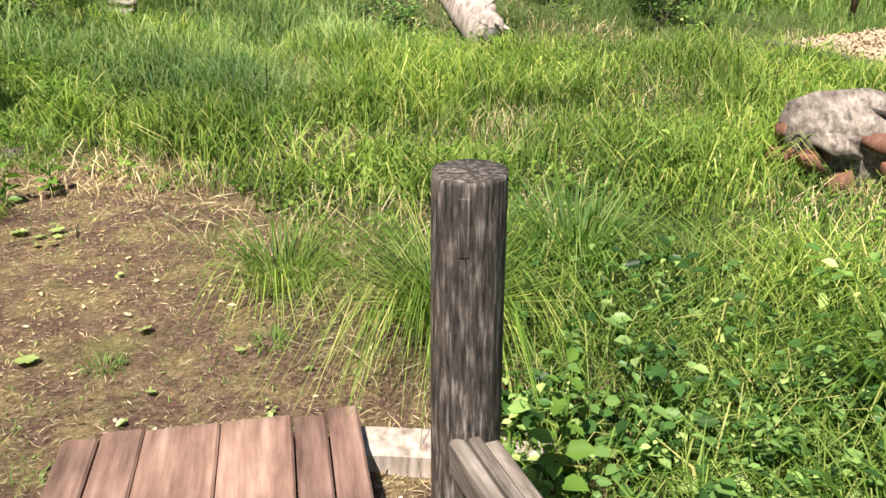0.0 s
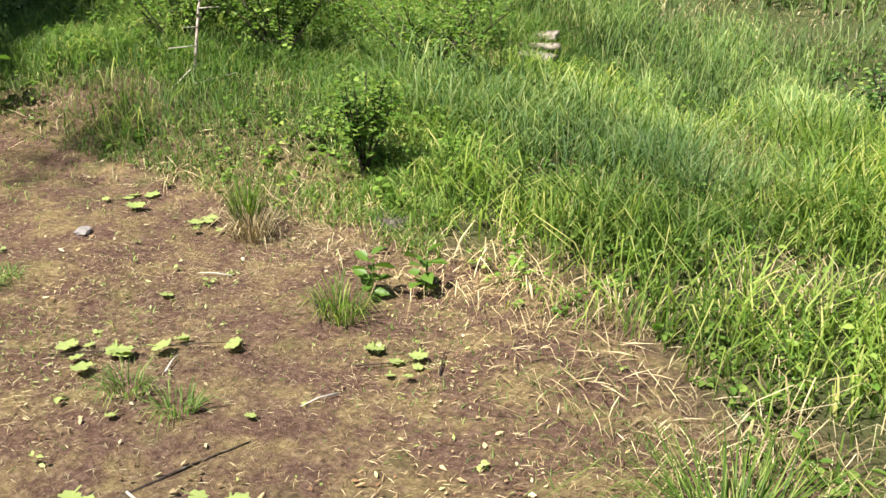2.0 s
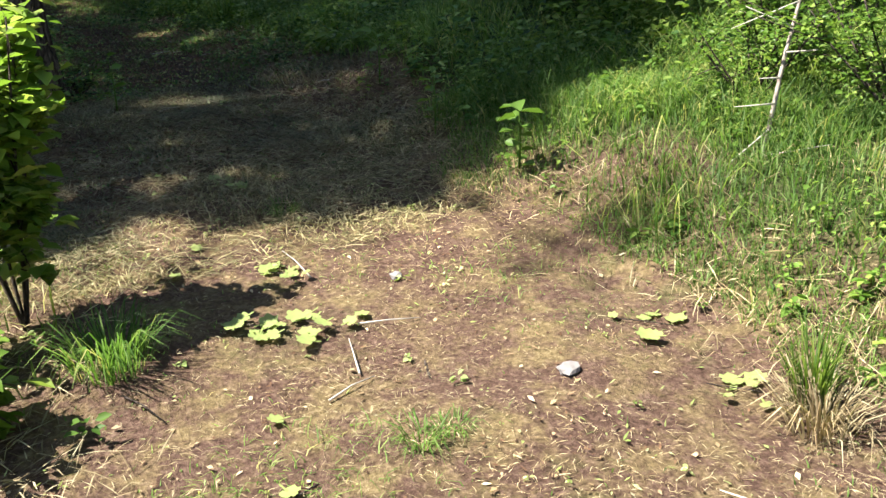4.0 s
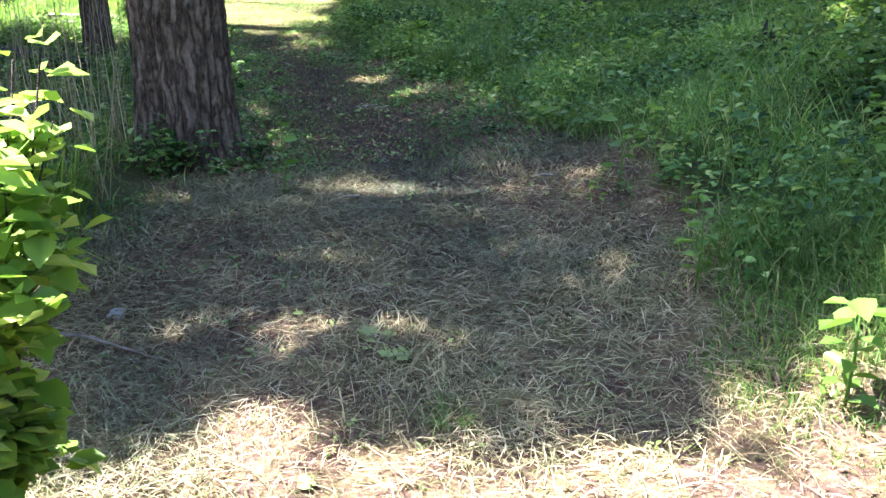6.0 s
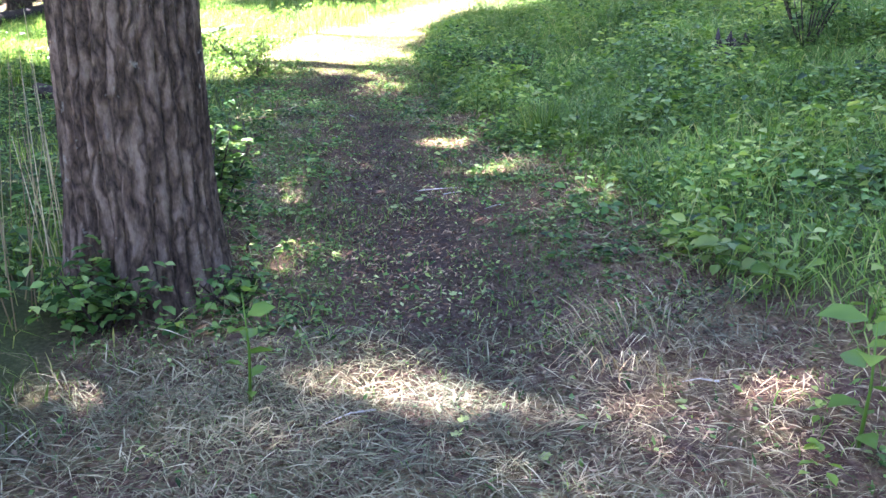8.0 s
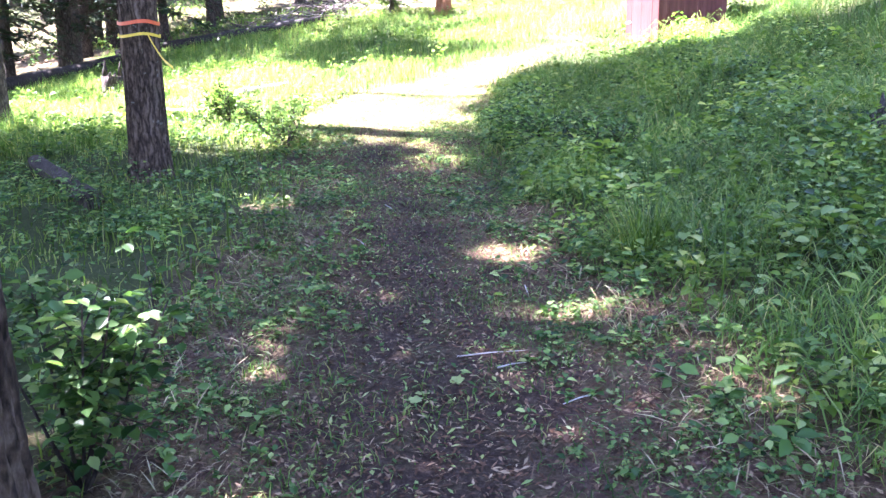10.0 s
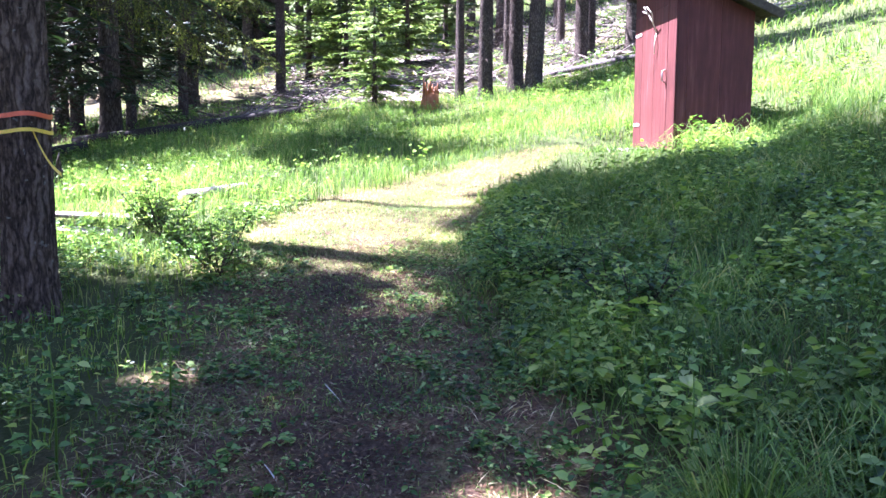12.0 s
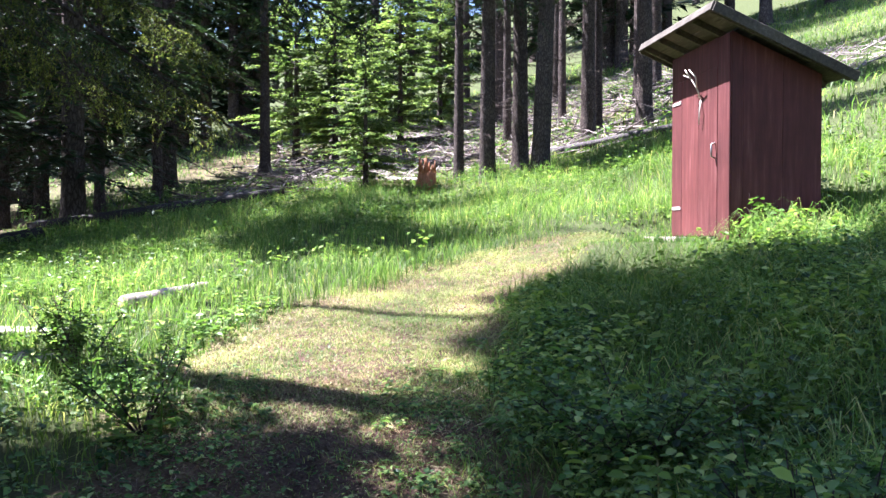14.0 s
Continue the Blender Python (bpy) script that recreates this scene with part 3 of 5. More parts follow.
for k, (x, y, m, a, s) in enumerate(STAND):
    conifer("pine_tree", x, y, m, "tall bare-stemmed conifer with dead lower twigs", DARKBARK, NEEDLE, a, "conifer stand on the slope", s, (0, 3.5 if k in (0, 2) else 0))

LEFT = [(-40.2, -3.4, spruce_d, 0, 1.4), (-36.5, -2.7, spruce_e, 80, 1.1), (-32.5, -3.5, spruce_d, 120, 1.45), (-31.0, -5.2, spruce_e, 30, 1.7), (-34.6, -6.06, tall_a, 200, 0.8),
        (-28.8, -6.3, spruce_d, 300, 1.0), (-36.6, -5.9, spruce_d, 50, 1.1), (-39.4, -0.2, tall_a, 90, 0.8), (-29.8, -8.4, spruce_d, 10, 1.0), (-33.0, -9.0, spruce_d, 40, 1.1),
        (-38.2, -10.2, spruce_d, 160, 1.2), (-27.2, -7.4, spruce_e, 160, 1.1), (-35.4, -3.9, spruce_e, 210, 1.1), (-30.2, -4.6, spruce_e, 310, 0.8), (-54, -3.5, tall_b, 250, 1.0), (-58, 4.5, spruce_d, 70, 1.3), (-43, -9.5, tall_b, 15, 1.0),
        (-38.7, -7.2, spruce_d, 0, 1.2), (-56, 9, spruce_d, 120, 1.2), (-62, 0, tall_b, 90, 1.1), (-27.0, -9.5, tall_a, 0, 0.9), (-50, -12, tall_a, 140, 1.1), (-41, -12, spruce_d, 140, 1.2)]
for x, y, m, a, s in LEFT:
    conifer("spruce_tree", x, y, m, "dark green spruce with drooping lower boughs", DARKBARK, NEEDLE, a, "forest spruces", s)
for x, y, a, s in ((-32.2, 3.25, 0, 1.0), (-40.5, 1.9, 100, 1.5), (-43.5, 4.0, 50, 1.6), (-47.5, 5.6, 200, 1.7), (-44.0, 0.2, 300, 1.8)):
    conifer("young_fir_tree", x, y, young_f, "sunlit bright green young fir", DARKBARK, YOUNG, a, "young firs", s)
rf = random.Random(77)
for k in range(64):
    x, y = (rf.uniform(-105, -52), rf.uniform(-34, 44)) if k > 20 else (rf.uniform(-62, -53), rf.uniform(-16, 24))
    m, nd = rf.choice(((far_a, NEEDLE), (far_b, FARGREEN), (far_a, YOUNG), (far_a, FARGREEN)))
    far = thing("spruce_tree", pose(x, y, hz(x, y) - 0.1, 0, 0, rf.uniform(0, 360)) @ Matrix.Scale(rf.uniform(1.1, 1.7), 4), "distant conifer on the wooded slope", "tree", "far slope conifers")
    part("trunk", m[0], DARKBARK, far)
    part("crown", m[2], nd, far)


def bough(parent, a, b, n, hang, seed, mat, label=""):
    """A limb that reaches from a to b, with side twigs lined with short needles; places are in the world."""
    r = np.random.RandomState(seed)
    inv = parent.matrix_basis.inverted()
    a, b = np.array(inv @ Vector(a)), np.array(inv @ Vector(b))
    mid_p = (a + b) / 2 + np.array([0, 0, 0.18])
    along = (b - a) / np.linalg.norm(b - a)
    f = r.uniform(0.2, 1.0, n)[:, None]
    line = a * (1 - f) ** 2 + 2 * mid_p * f * (1 - f) + b * f * f
    d0 = r.normal(0, 0.8, (n, 3)) + along * 0.5
    d0[:, 2] = -np.abs(d0[:, 2]) * hang - 0.15
    d0 /= np.linalg.norm(d0, axis=1)[:, None]
    L = r.uniform(0.15, 0.5, n)[:, None] * (1.15 - 0.5 * f)
    tip = line + d0 * L + np.array([0, 0, -0.12]) * hang * L
    ob = part("bough", tube([a, mid_p, b], [0.022, 0.014, 0.005], 6), DARKBARK, parent, label)
    tagged(part("twigwork", mesh_of("twigwork", *sticks(line, tip, np.full(n, 0.0025))), DARKBARK, ob), kind="stuff")
    m = 46
    g = r.uniform(0.1, 1.0, (n, m, 1))
    c = (line[:, None] * (1 - g) + tip[:, None] * g).reshape(-1, 3)
    d = (np.repeat(d0, m, 0) * 0.7 + r.normal(0, 0.55, (n * m, 3)))
    ln = r.uniform(0.015, 0.032, n * m)
    tagged(part("needle_spray", mesh_of("needle_spray", *chips(c, d, ln, ln * 0.32, r)[:2]), mat, ob), kind="stuff")


bough(mid, (-16.7, 1.05, 4.3), (-18.5, 2.75, 3.55), 220, 0.8, 301, MOSSY, "sunlit yellow-green hanging bough")
bough(mid, (-16.8, 1.0, 3.9), (-18.25, 2.3, 3.1), 110, 2.2, 302, MOSSY, "mossy hanging bough")
bough(mid, (-16.8, 1.1, 4.0), (-18.2, 2.95, 3.0), 110, 2.2, 303, MOSSY, "mossy hanging bough")
bough(mid, (-16.6, 1.1, 4.4), (-17.2, 3.9, 3.45), 170, 0.9, 304, NEEDLE)
bough(mid, (-16.6, 1.1, 4.8), (-18.0, 5.0, 3.85), 170, 0.8, 305, NEEDLE)
bough(mid, (-16.9, 0.9, 4.0), (-18.8, 1.9, 3.6), 160, 0.9, 306, NEEDLE)


def ribbon(x, y, z, r, wide, mat, label, tail=None):
    ob = thing("flagging_ribbon", pose(x, y, z), label, "ribbon")
    a = np.linspace(0, 6.283, 33)[:-1]
    v = [(math.cos(q) * rr, math.sin(q) * rr, zz + 0.012 * math.sin(3 * q)) for zz, rr in ((-wide / 2, r), (wide / 2, r)) for q in a]
    part("band", mesh_of("band", v, [(i, (i + 1) % 32, 32 + (i + 1) % 32, 32 + i) for i in range(32)]), mat, ob)
    if tail:
        t0 = Vector((math.cos(tail[0]) * r, math.sin(tail[0]) * r, 0))
        side = Vector((0, 0, wide / 2))
        vs = []
        for k in range(7):
            p = t0 + Vector(tail[1]) * (k / 6) + Vector((0, 0, -0.05 * math.sin(k / 6 * 3.1)))
            vs += [tuple(p - side), tuple(p + side)]
        part("tail", mesh_of("tail", vs, [(2 * k, 2 * k + 1, 2 * k + 3, 2 * k + 2) for k in range(6)]), mat, ob)


ribbon(-16.65, 1.25, 2.38, 0.203, 0.035, ORANGE, "orange plastic ribbon tied round the fir trunk")
ribbon(-16.65, 1.25, 2.26, 0.204, 0.028, YELLOW, "yellow plastic ribbon with a loose hanging tail", (0.7, (0.2, 0.28, -0.32)))

# ring of unseen spruces, added to cut the fill light of the sky
for x, y, a, s in ((-27, 19, 0, 1.1), (-23, 17, 80, 1.0), (-19, 16, 160, 1.1), (-15, 17.5, 250, 1.0), (-11, 16, 30, 1.1), (-7, 18.5, 120, 1.0), (-2.5, 19, 200, 1.1), (2, 18, 290, 1.0),
                   (6.5, 17, 60, 1.1), (10.5, 14, 150, 1.0), (13, 9.5, 240, 1.1), (14, 4.5, 330, 1.0), (12.5, -1, 20, 1.0)):
    conifer("spruce_tree", x, y, far_b, "unseen spruce added round the clearing to block sky light", DARKBARK, NEEDLE, a, "forest round the clearing", s * 1.15)

# gaps in the canopy through which the sun falls on the path: place on the ground and radius
GAPS = [(-16.7, 4.1, 0.2), (-15.7, 3.2, 0.14), (-14.9, 2.7, 0.12), (-13.2, 4.5, 0.1), (-11.85, 4.7, 0.1), (-8.3, 3.9, 0.1), (-18.5, 1.6, 0.8), (-19.5, 1.0, 0.9),
        (-19.7, 3.3, 0.9), (-20.6, 4.1, 0.7), (-22.1, 5.0, 0.8), (-17.9, 3.6, 0.25), (-5.25, 5.0, 0.3), (-5.2, 5.9, 0.6), (-5.8, 7.3, 0.6), (-5.25, 4.2, 0.3),
        (-5.3, 3.45, 0.4), (-5.0, 3.1, 0.75), (-5.9, 3.05, 0.08), (-22.4, 8.1, 1.3), (-23.2, 6.2, 0.8), (-20.9, 8.1, 0.6), (-21.6, 7.0, 0.9), (-24.0, 5.4, 0.8)]


def open_canopy(tree):
    """Takes the needle sprays out of a crown where a gap lets the sun through."""
    crown = [c for c in tree.children if c.name.startswith("crown")][0]
    co = np.empty(len(crown.data.vertices) * 3, np.float32)
    crown.data.vertices.foreach_get("co", co)
    q = co.reshape(-1, 4, 3).astype(float)
    m = np.array(tree.matrix_basis)
    w = q.mean(1) @ m[:3, :3].T + m[:3, 3]
    size = np.linalg.norm(q[:, 2] - q[:, 0], axis=1) * 0.35
    ray = np.array(TO_SUN)
    keep = np.ones(len(q), bool)
    for x, y, r in GAPS:
        d = w - np.array([x, y, hz(x, y) + 0.2])
        keep &= np.linalg.norm(d - (d @ ray)[:, None] * ray, axis=1) > r + size
    if not keep.all():
        me = mesh_of("crown", q[keep].reshape(-1, 3), np.arange(keep.sum() * 4).reshape(-1, 4))
        me.materials.append(NEEDLE)
        crown.data = me


for tree in [o for o in scene.objects if o.parent is None and o.name.startswith(("spruce_tree", "fir_tree")) and -34 < o.matrix_basis.translation.x < -6 and o.matrix_basis.translation.y < 4]:
    open_canopy(tree)

# ---- the privy ----
privy = thing("outhouse", pose(-21.82, 7.86, 2.2, 0, 0, 5.0), "red-painted wooden outhouse with a sloping roof on the meadow", "outhouse")
PW, PD, PF, PB = 1.66, 1.1, 2.4, 1.93     # width, depth, front and back height


def slab(corners, thick, axis):
    """A flat wall from its outline, thick along an axis."""
    bm = bmesh.new()
    shift = Vector([thick if i == axis else 0 for i in range(3)])
    a = [bm.verts.new(Vector(c)) for c in corners]
    b = [bm.verts.new(Vector(c) + shift) for c in corners]
    bm.faces.new(a[::-1])
    bm.faces.new(b)
    for i in range(len(a)):
        j = (i + 1) % len(a)
        bm.faces.new((a[i], a[j], b[j], b[i]))
    bmesh.ops.recalc_face_normals(bm, faces=list(bm.faces))
    bmesh.ops.bevel(bm, geom=list(bm.edges), offset=0.004, segments=1, affect="EDGES")
    return bm


def roof_z(y):
    return PF + (PB - PF) * y / PD


edges = np.array([0, 0.14, 0.62, PD])
for a, b in zip(edges, edges[1:]):
    for x0 in (-0.025, -PW):
        part("side_board", slab([(x0, a, 0), (x0, b - 0.001, 0), (x0, b - 0.001, roof_z(b)), (x0, a, roof_z(a))], 0.025, 0), BARNRED, privy)
part("back_wall", slab([(-PW + 0.03, PD - 0.02, 0), (-0.03, PD - 0.02, 0), (-0.03, PD - 0.02, PB - 0.02), (-PW + 0.03, PD - 0.02, PB - 0.02)], 0.02, 1), BARNRED, privy)
part("corner_board", box(0.3, 0.025, PF - 0.02, (-0.15, -0.014, PF / 2 - 0.01), 0.005), BARNRED, privy)
part("header_board", box(PW - 0.31, 0.022, 0.335, (-0.31 - (PW - 0.31) / 2, -0.012, PF - 0.18), 0.005), BARNRED, privy)
door = part("door", box(0.02, 0.02, 0.02, (-0.4, 0.01, 1), 0), BARNRED, privy, "red plank door, weathered")
dx0 = -0.315
for dw in (0.52, 0.5, PW - 0.32 - 1.02):
    part("door_board", box(dw - 0.004, 0.026, 1.99, (dx0 - dw / 2, -0.012, 1.055), 0.004), BARNRED, door)
    dx0 -= dw
for hz0 in (0.42, 1.78):
    part("hinge", box(0.26, 0.008, 0.04, (-PW + 0.17, -0.03, hz0), 0.002), HINGE, door, "pale strap hinge")
part("latch", tube([(-0.36, -0.03, 0.98), (-0.36, -0.075, 1.0), (-0.36, -0.075, 1.14), (-0.36, -0.03, 1.16)], [0.012] * 4, 8), STEEL, door, "steel pull handle")
ant = [((-0.75, -0.03, 1.72), (-0.72, -0.1, 1.86), (-0.82, -0.14, 2.0), (-0.98, -0.16, 2.06)), ((-0.72, -0.1, 1.86), (-0.66, -0.14, 1.98), (-0.72, -0.2, 2.08)),
       ((-0.82, -0.14, 2.0), (-0.84, -0.2, 2.1)), ((-0.75, -0.03, 1.72), (-0.7, -0.07, 1.6), (-0.74, -0.06, 1.42))]
horn = thing("antler", privy.matrix_basis.copy(), "branched deer antler hung on the door as a handle", "antler")
for k, line in enumerate(ant):
    part("tine", tube(line, [0.011 - 0.0022 * i for i in range(len(line))], 8), ANTLER, horn)
# roof: sheathing, rafters, fascia
sl = math.degrees(math.atan2(PB - PF, PD))
RL = 1.87
rz = roof_z(-0.34)
roof = part("roof", box(PW + 0.5, 0.02, 0.02, (-PW / 2, 0.2, roof_z(0.2) + 0.02), 0), ROOFWOOD, privy, "weathered timber shed roof with mossy edge")
fr = Matrix.Translation((-PW / 2, -0.34, rz + 0.075)) @ pose(0, 0, 0, sl, 0, 0)
for k in range(8):
    w = RL / 8
    part("roof_board", box(PW + 0.56, w - 0.006, 0.022, (0, w * (k + 0.5), 0.01), 0.004), ROOFWOOD, roof, at=fr)
for x in np.linspace(-PW / 2 - 0.18, PW / 2 + 0.18, 5):
    part("rafter", box(0.045, RL - 0.06, 0.075, (x, RL / 2, -0.038), 0.004), ROOFWOOD, roof, at=fr)
part("fascia", box(PW + 0.56, 0.024, 0.11, (0, -0.012, -0.03), 0.004), ROOFWOOD, roof, at=fr)
for x in (-PW / 2 - 0.285, PW / 2 + 0.285):
    part("fascia", box(0.022, RL, 0.12, (x, RL / 2, -0.035), 0.004), ROOFWOOD, roof, at=fr)
doorstep = part("doorstep", box(1.1, 0.45, 0.06, (0, 0, 0), 0.01), PALEWOOD)
doorstep.matrix_basis = pose(-22.7, 7.5, hz(-22.7, 7.5) + 0.03, 0, 0, 5)
tagged(doorstep, "pale flat board lying before the outhouse door", "board")

# ---- the little bridge ----
AX = 22.0     # the bridge's heading, degrees left of +y
post = thing("railing_post", pose(0.045, 1.415, 0, 0, 0, 0), "round grey weathered post with a split top", "post")
prof = [(0, 0, -0.2), (0, 0, 0.3), (0, 0, 0.62), (0, 0, 0.9), (0.001, 0, 1.12), (0.002, 0, 1.178), (0.002, 0, 1.186)]
pm = tube(prof, [0.071, 0.07, 0.0685, 0.068, 0.0675, 0.067, 0.0655], 48, 0.012, 5, 0.03, True, 0.006)
part("shaft", pm, WEATHERED, post)
for k, (a, l0, l1) in enumerate(((-96, 1.02, 1.187), (-118, 0.62, 0.9), (-70, 0.5, 0.74), (-84, 0.7, 0.86))):
    c, s = math.cos(radians(a)), math.sin(radians(a))
    part("crack", tube([(c * 0.066, s * 0.066, l0), (c * 0.067, s * 0.067, (l0 + l1) / 2), (c * 0.066, s * 0.066, l1)], [0.0006, 0.0026, 0.002], 6), plain("crack_shadowed_wood", (0.025, 0.02, 0.018)), post)
for k, line in enumerate((((0.0, 0.005, 1.184), (0.008, -0.03, 1.185), (0.004, -0.065, 1.184)), ((0.0, 0.005, 1.184), (-0.035, 0.02, 1.185), (-0.055, 0.012, 1.184)), ((0.0, 0.005, 1.184), (0.03, 0.03, 1.185)))):
    part("crack", tube(line, [0.004, 0.003, 0.0022][:len(line)], 6), DARKWOOD, post)
part("split_wedge", box(0.021, 0.006, 0.11, (-0.009, -0.0655, 1.105), 0.002), WEATHERED, post)
rail = thing("handrail", pose(0.06, 1.35, 0.63, 0, 0, AX), "split grey timber handrail notched into the post", "handrail")
rng = random.Random(4)
for k, (dx, w, dz) in enumerate(((-0.03, 0.03, 0.0), (0.0, 0.028, 0.008), (0.032, 0.034, -0.006))):
    part("split_rail", box(w, 2.6, 0.085, (dx, -1.28 - 0.012 * k, dz), 0.006, 0.002, rng), SILVER, rail)
ramp_ob = thing("plank_ramp", pose(-0.695, 2.17, 0.11, -3.5, 0, 10.7), "worn red-brown plank ramp down to the ground", "ramp")
px = -0.43
for w0 in (0.11, 0.125, 0.22, 0.215, 0.1, 0.1):
    part("plank", box(w0 - 0.006, 2.4, 0.045, (px + w0 / 2, -1.2 + rng.uniform(-0.025, 0.02), rng.uniform(-0.004, 0.004)), 0.007, 0.002, rng), PLANK, ramp_ob)
    px += w0
for y in (-0.12, -1.2):
    part("bearer", box(0.86, 0.09, 0.09, (0, y, -0.07), 0.006), WEATHERED, ramp_ob)
beam = part("sill_beam", box(0.62, 0.14, 0.12, (0, 0, 0), 0.015), PALEWOOD)
beam.matrix_basis = pose(0.02, 2.16, 0.01, 0, 0, -4)
tagged(beam, "pale bleached sill beam lying at the ramp's end", "beam")

# ---- logs and wood ----


def log(name, a, b, r0, r1, mat, label, group="", stubs=(), seed=1, lobes=0.06, rest=True):
    """A log from a to b; it sinks a little into the ground."""
    a, b = Vector(a), Vector(b)
    if rest:
        a.z, b.z = hz(a.x, a.y) + r0 * 0.7, hz(b.x, b.y) + r1 * 0.7
    o = a.copy()
    ob = thing(name, Matrix.Translation(o), label, "log", group)
    d = b - a
    pts = [d * (i / 8) + Vector((0, 0, 0.03 * r0 * math.sin(i * 2.1))) for i in range(9)]
    part("stem", tube(pts, [r0 + (r1 - r0) * i / 8 for i in range(9)], 18, 0.025, seed, lobes), mat, ob)
    for f, (sx, sy, sz), rr in stubs:
        p = d * f
        part("branch_stub", tube([p, p + Vector((sx, sy, sz)) * 0.6, p + Vector((sx, sy, sz))], [rr, rr * 0.7, rr * 0.35], 8, 0.05, seed), mat, ob)
    return ob


hollow_log = log("fallen_log", (0.47, 8.25, 0), (-0.3, 11.0, 0), 0.185, 0.1, PALEWOOD, "bleached hollow-ended fallen log among the bushes", stubs=[(0.2, (0.3, 0.1, 0.3), 0.07), (0.33, (-0.12, 0.1, 0.26), 0.05), (0.12, (0.12, -0.02, 0.2), 0.08)], seed=3, lobes=0.3)
# solid dark plug, its colour stands for the shade inside the hollow
part("hollow_end", tube([(0.025, -0.085, -0.01), (-0.05, 0.1, 0.0)], [0.13, 0.125], 14, 0.1, 8), plain("hollow_shade", (0.03, 0.022, 0.018)), hollow_log, "dark hollow end")
for k in range(9):
    a = k * 0.7
    q = Vector((math.cos(a) * 0.155, 0.0, math.sin(a) * 0.16))
    part("splinter", tube([q + Vector((-0.03, 0.1, 0)), q + Vector((0.02, -0.05 - 0.035 * (k % 3), 0.01 * (k % 2)))], [0.04, 0.012], 7, 0.2, 40 + k, 0.2), PALEWOOD, hollow_log)
stump_log = thing("fallen_log", pose(1.95, 4.82, hz(1.95, 4.82) + 0.19, 0, 0, -14) @ Matrix.Scale(1.16, 4), "thick grey log with a rotten reddish end", "log")
xs = [0.0, 0.04, 0.14, 0.32, 0.55, 0.9, 1.4, 1.9]
part("stem", tube([(v, 0.02 * math.sin(5 * v), 0.03 * math.sin(7 * v) + 0.05) for v in xs], [0.1, 0.17, 0.22, 0.245, 0.235, 0.25, 0.25, 0.23], 28, 0.05, 14, 0.16), SILVER, stump_log)
for k in range(14):
    a = k * 0.449
    q = Vector((0.03 + 0.02 * (k % 4), math.cos(a) * (0.08 + 0.05 * (k % 2)), 0.03 + math.sin(a) * (0.08 + 0.05 * (k % 2))))
    part("rotten_shard", tube([q + Vector((0.12, 0, 0)), q + Vector((-0.03 - 0.03 * (k % 3), 0.01 * (k % 3), -0.02))], [0.075, 0.03], 8, 0.2, k, 0.2), ROTTEN, stump_log, "crumbling red-brown rot")
for k in range(15):
    v, w = 0.06 + 0.085 * k + 0.03 * math.sin(k * 5.1), 0.11 * math.sin(k * 2.4) - 0.0
    e = 0.12 + 0.1 * math.sin(k * 1.7) ** 2
    part("rotten_shard", tube([(v, -0.225 + 0.25 * max(w, 0), 0.04 + w), (v + e * 0.4, -0.26 + 0.25 * max(w, 0), 0.03 + w), (v + e, -0.24 + 0.25 * max(w, 0), -0.03 + w)], [0.03, 0.05 + 0.012 * (k % 3), 0.02], 7, 0.35, 60 + k, 0.3), SILVER if k % 4 == 1 else ROTTEN, stump_log)
for line in (((0.3, -0.1, 0.262), (0.42, -0.16, 0.24), (0.55, -0.2, 0.2)), ((0.6, -0.16, 0.235), (0.85, -0.2, 0.2), (1.2, -0.24, 0.13))):
    part("crack", tube(line, [0.006, 0.016, 0.006], 6), DARKWOOD, stump_log)
for v, e in ((0.34, (0.02, -0.05, 0.31)), (0.5, (0.1, -0.2, 0.22))):
    part("branch_stub", tube([(v, -0.05, 0.18), (v + e[0], e[1], e[2])], [0.05, 0.025], 9, 0.12, 3), ROTTEN, stump_log)
log("fallen_log", (1.95, 10.2, 0), (3.0, 11.4, 0), 0.14, 0.13, PALEWOOD, "small bleached log lying in the grass", seed=5)
log("fallen_log", (-14.9, 1.3, 0), (-17.5, -0.3, 0), 0.1, 0.09, DARKBARK, "dark rotting log beside the tree", seed=6)
rs = random.Random(9)
for k in range(38):
    x, y = rs.uniform(-47, -33.4), rs.uniform(-1, 14)
    a = rs.gauss(1.3, 0.75)
    L, r = rs.uniform(1.2, 5.0), rs.uniform(0.05, 0.14)
    log("fallen_log", (x, y, 0), (x + math.cos(a) * L, y + math.sin(a) * L, 0), r, r * 0.6, rs.choice((PALEWOOD, WEATHERED, WEATHERED, DARKWOOD)), "grey fallen log of the slash on the slope", "slash logs", seed=20 + k)
log("fallen_log", (-31.8, -4.2, 0), (-32.8, 1.3, 0), 0.2, 0.14, DARKWOOD, "long dark charred log at the meadow's edge", seed=7)
log("fallen_log", (-28.5, -6.4, 0), (-31.0, -3.6, 0), 0.19, 0.15, DARKWOOD, "dark mossy log under the spruces", seed=8)
r2 = np.random.RandomState(5)
n = 1500
p0 = np.stack([r2.uniform(-48, -32.8, n), r2.uniform(-2, 14, n)], 1)
p0 = p0[waves(p0[:, 0], p0[:, 1], 3, 77) > -0.05]
n = len(p0)
s0 = np.column_stack([p0, height(p0[:, 0], p0[:, 1]) + r2.uniform(0.0, 0.35, n)])
dd = np.column_stack([r2.normal(0, 0.5, n), r2.normal(0, 0.6, n), r2.uniform(-0.15, 0.4, n)])
slash = part("slash_twigs", mesh_of("slash_twigs", *sticks(s0, s0 + dd, r2.uniform(0.006, 0.022, n))), WEATHERED)
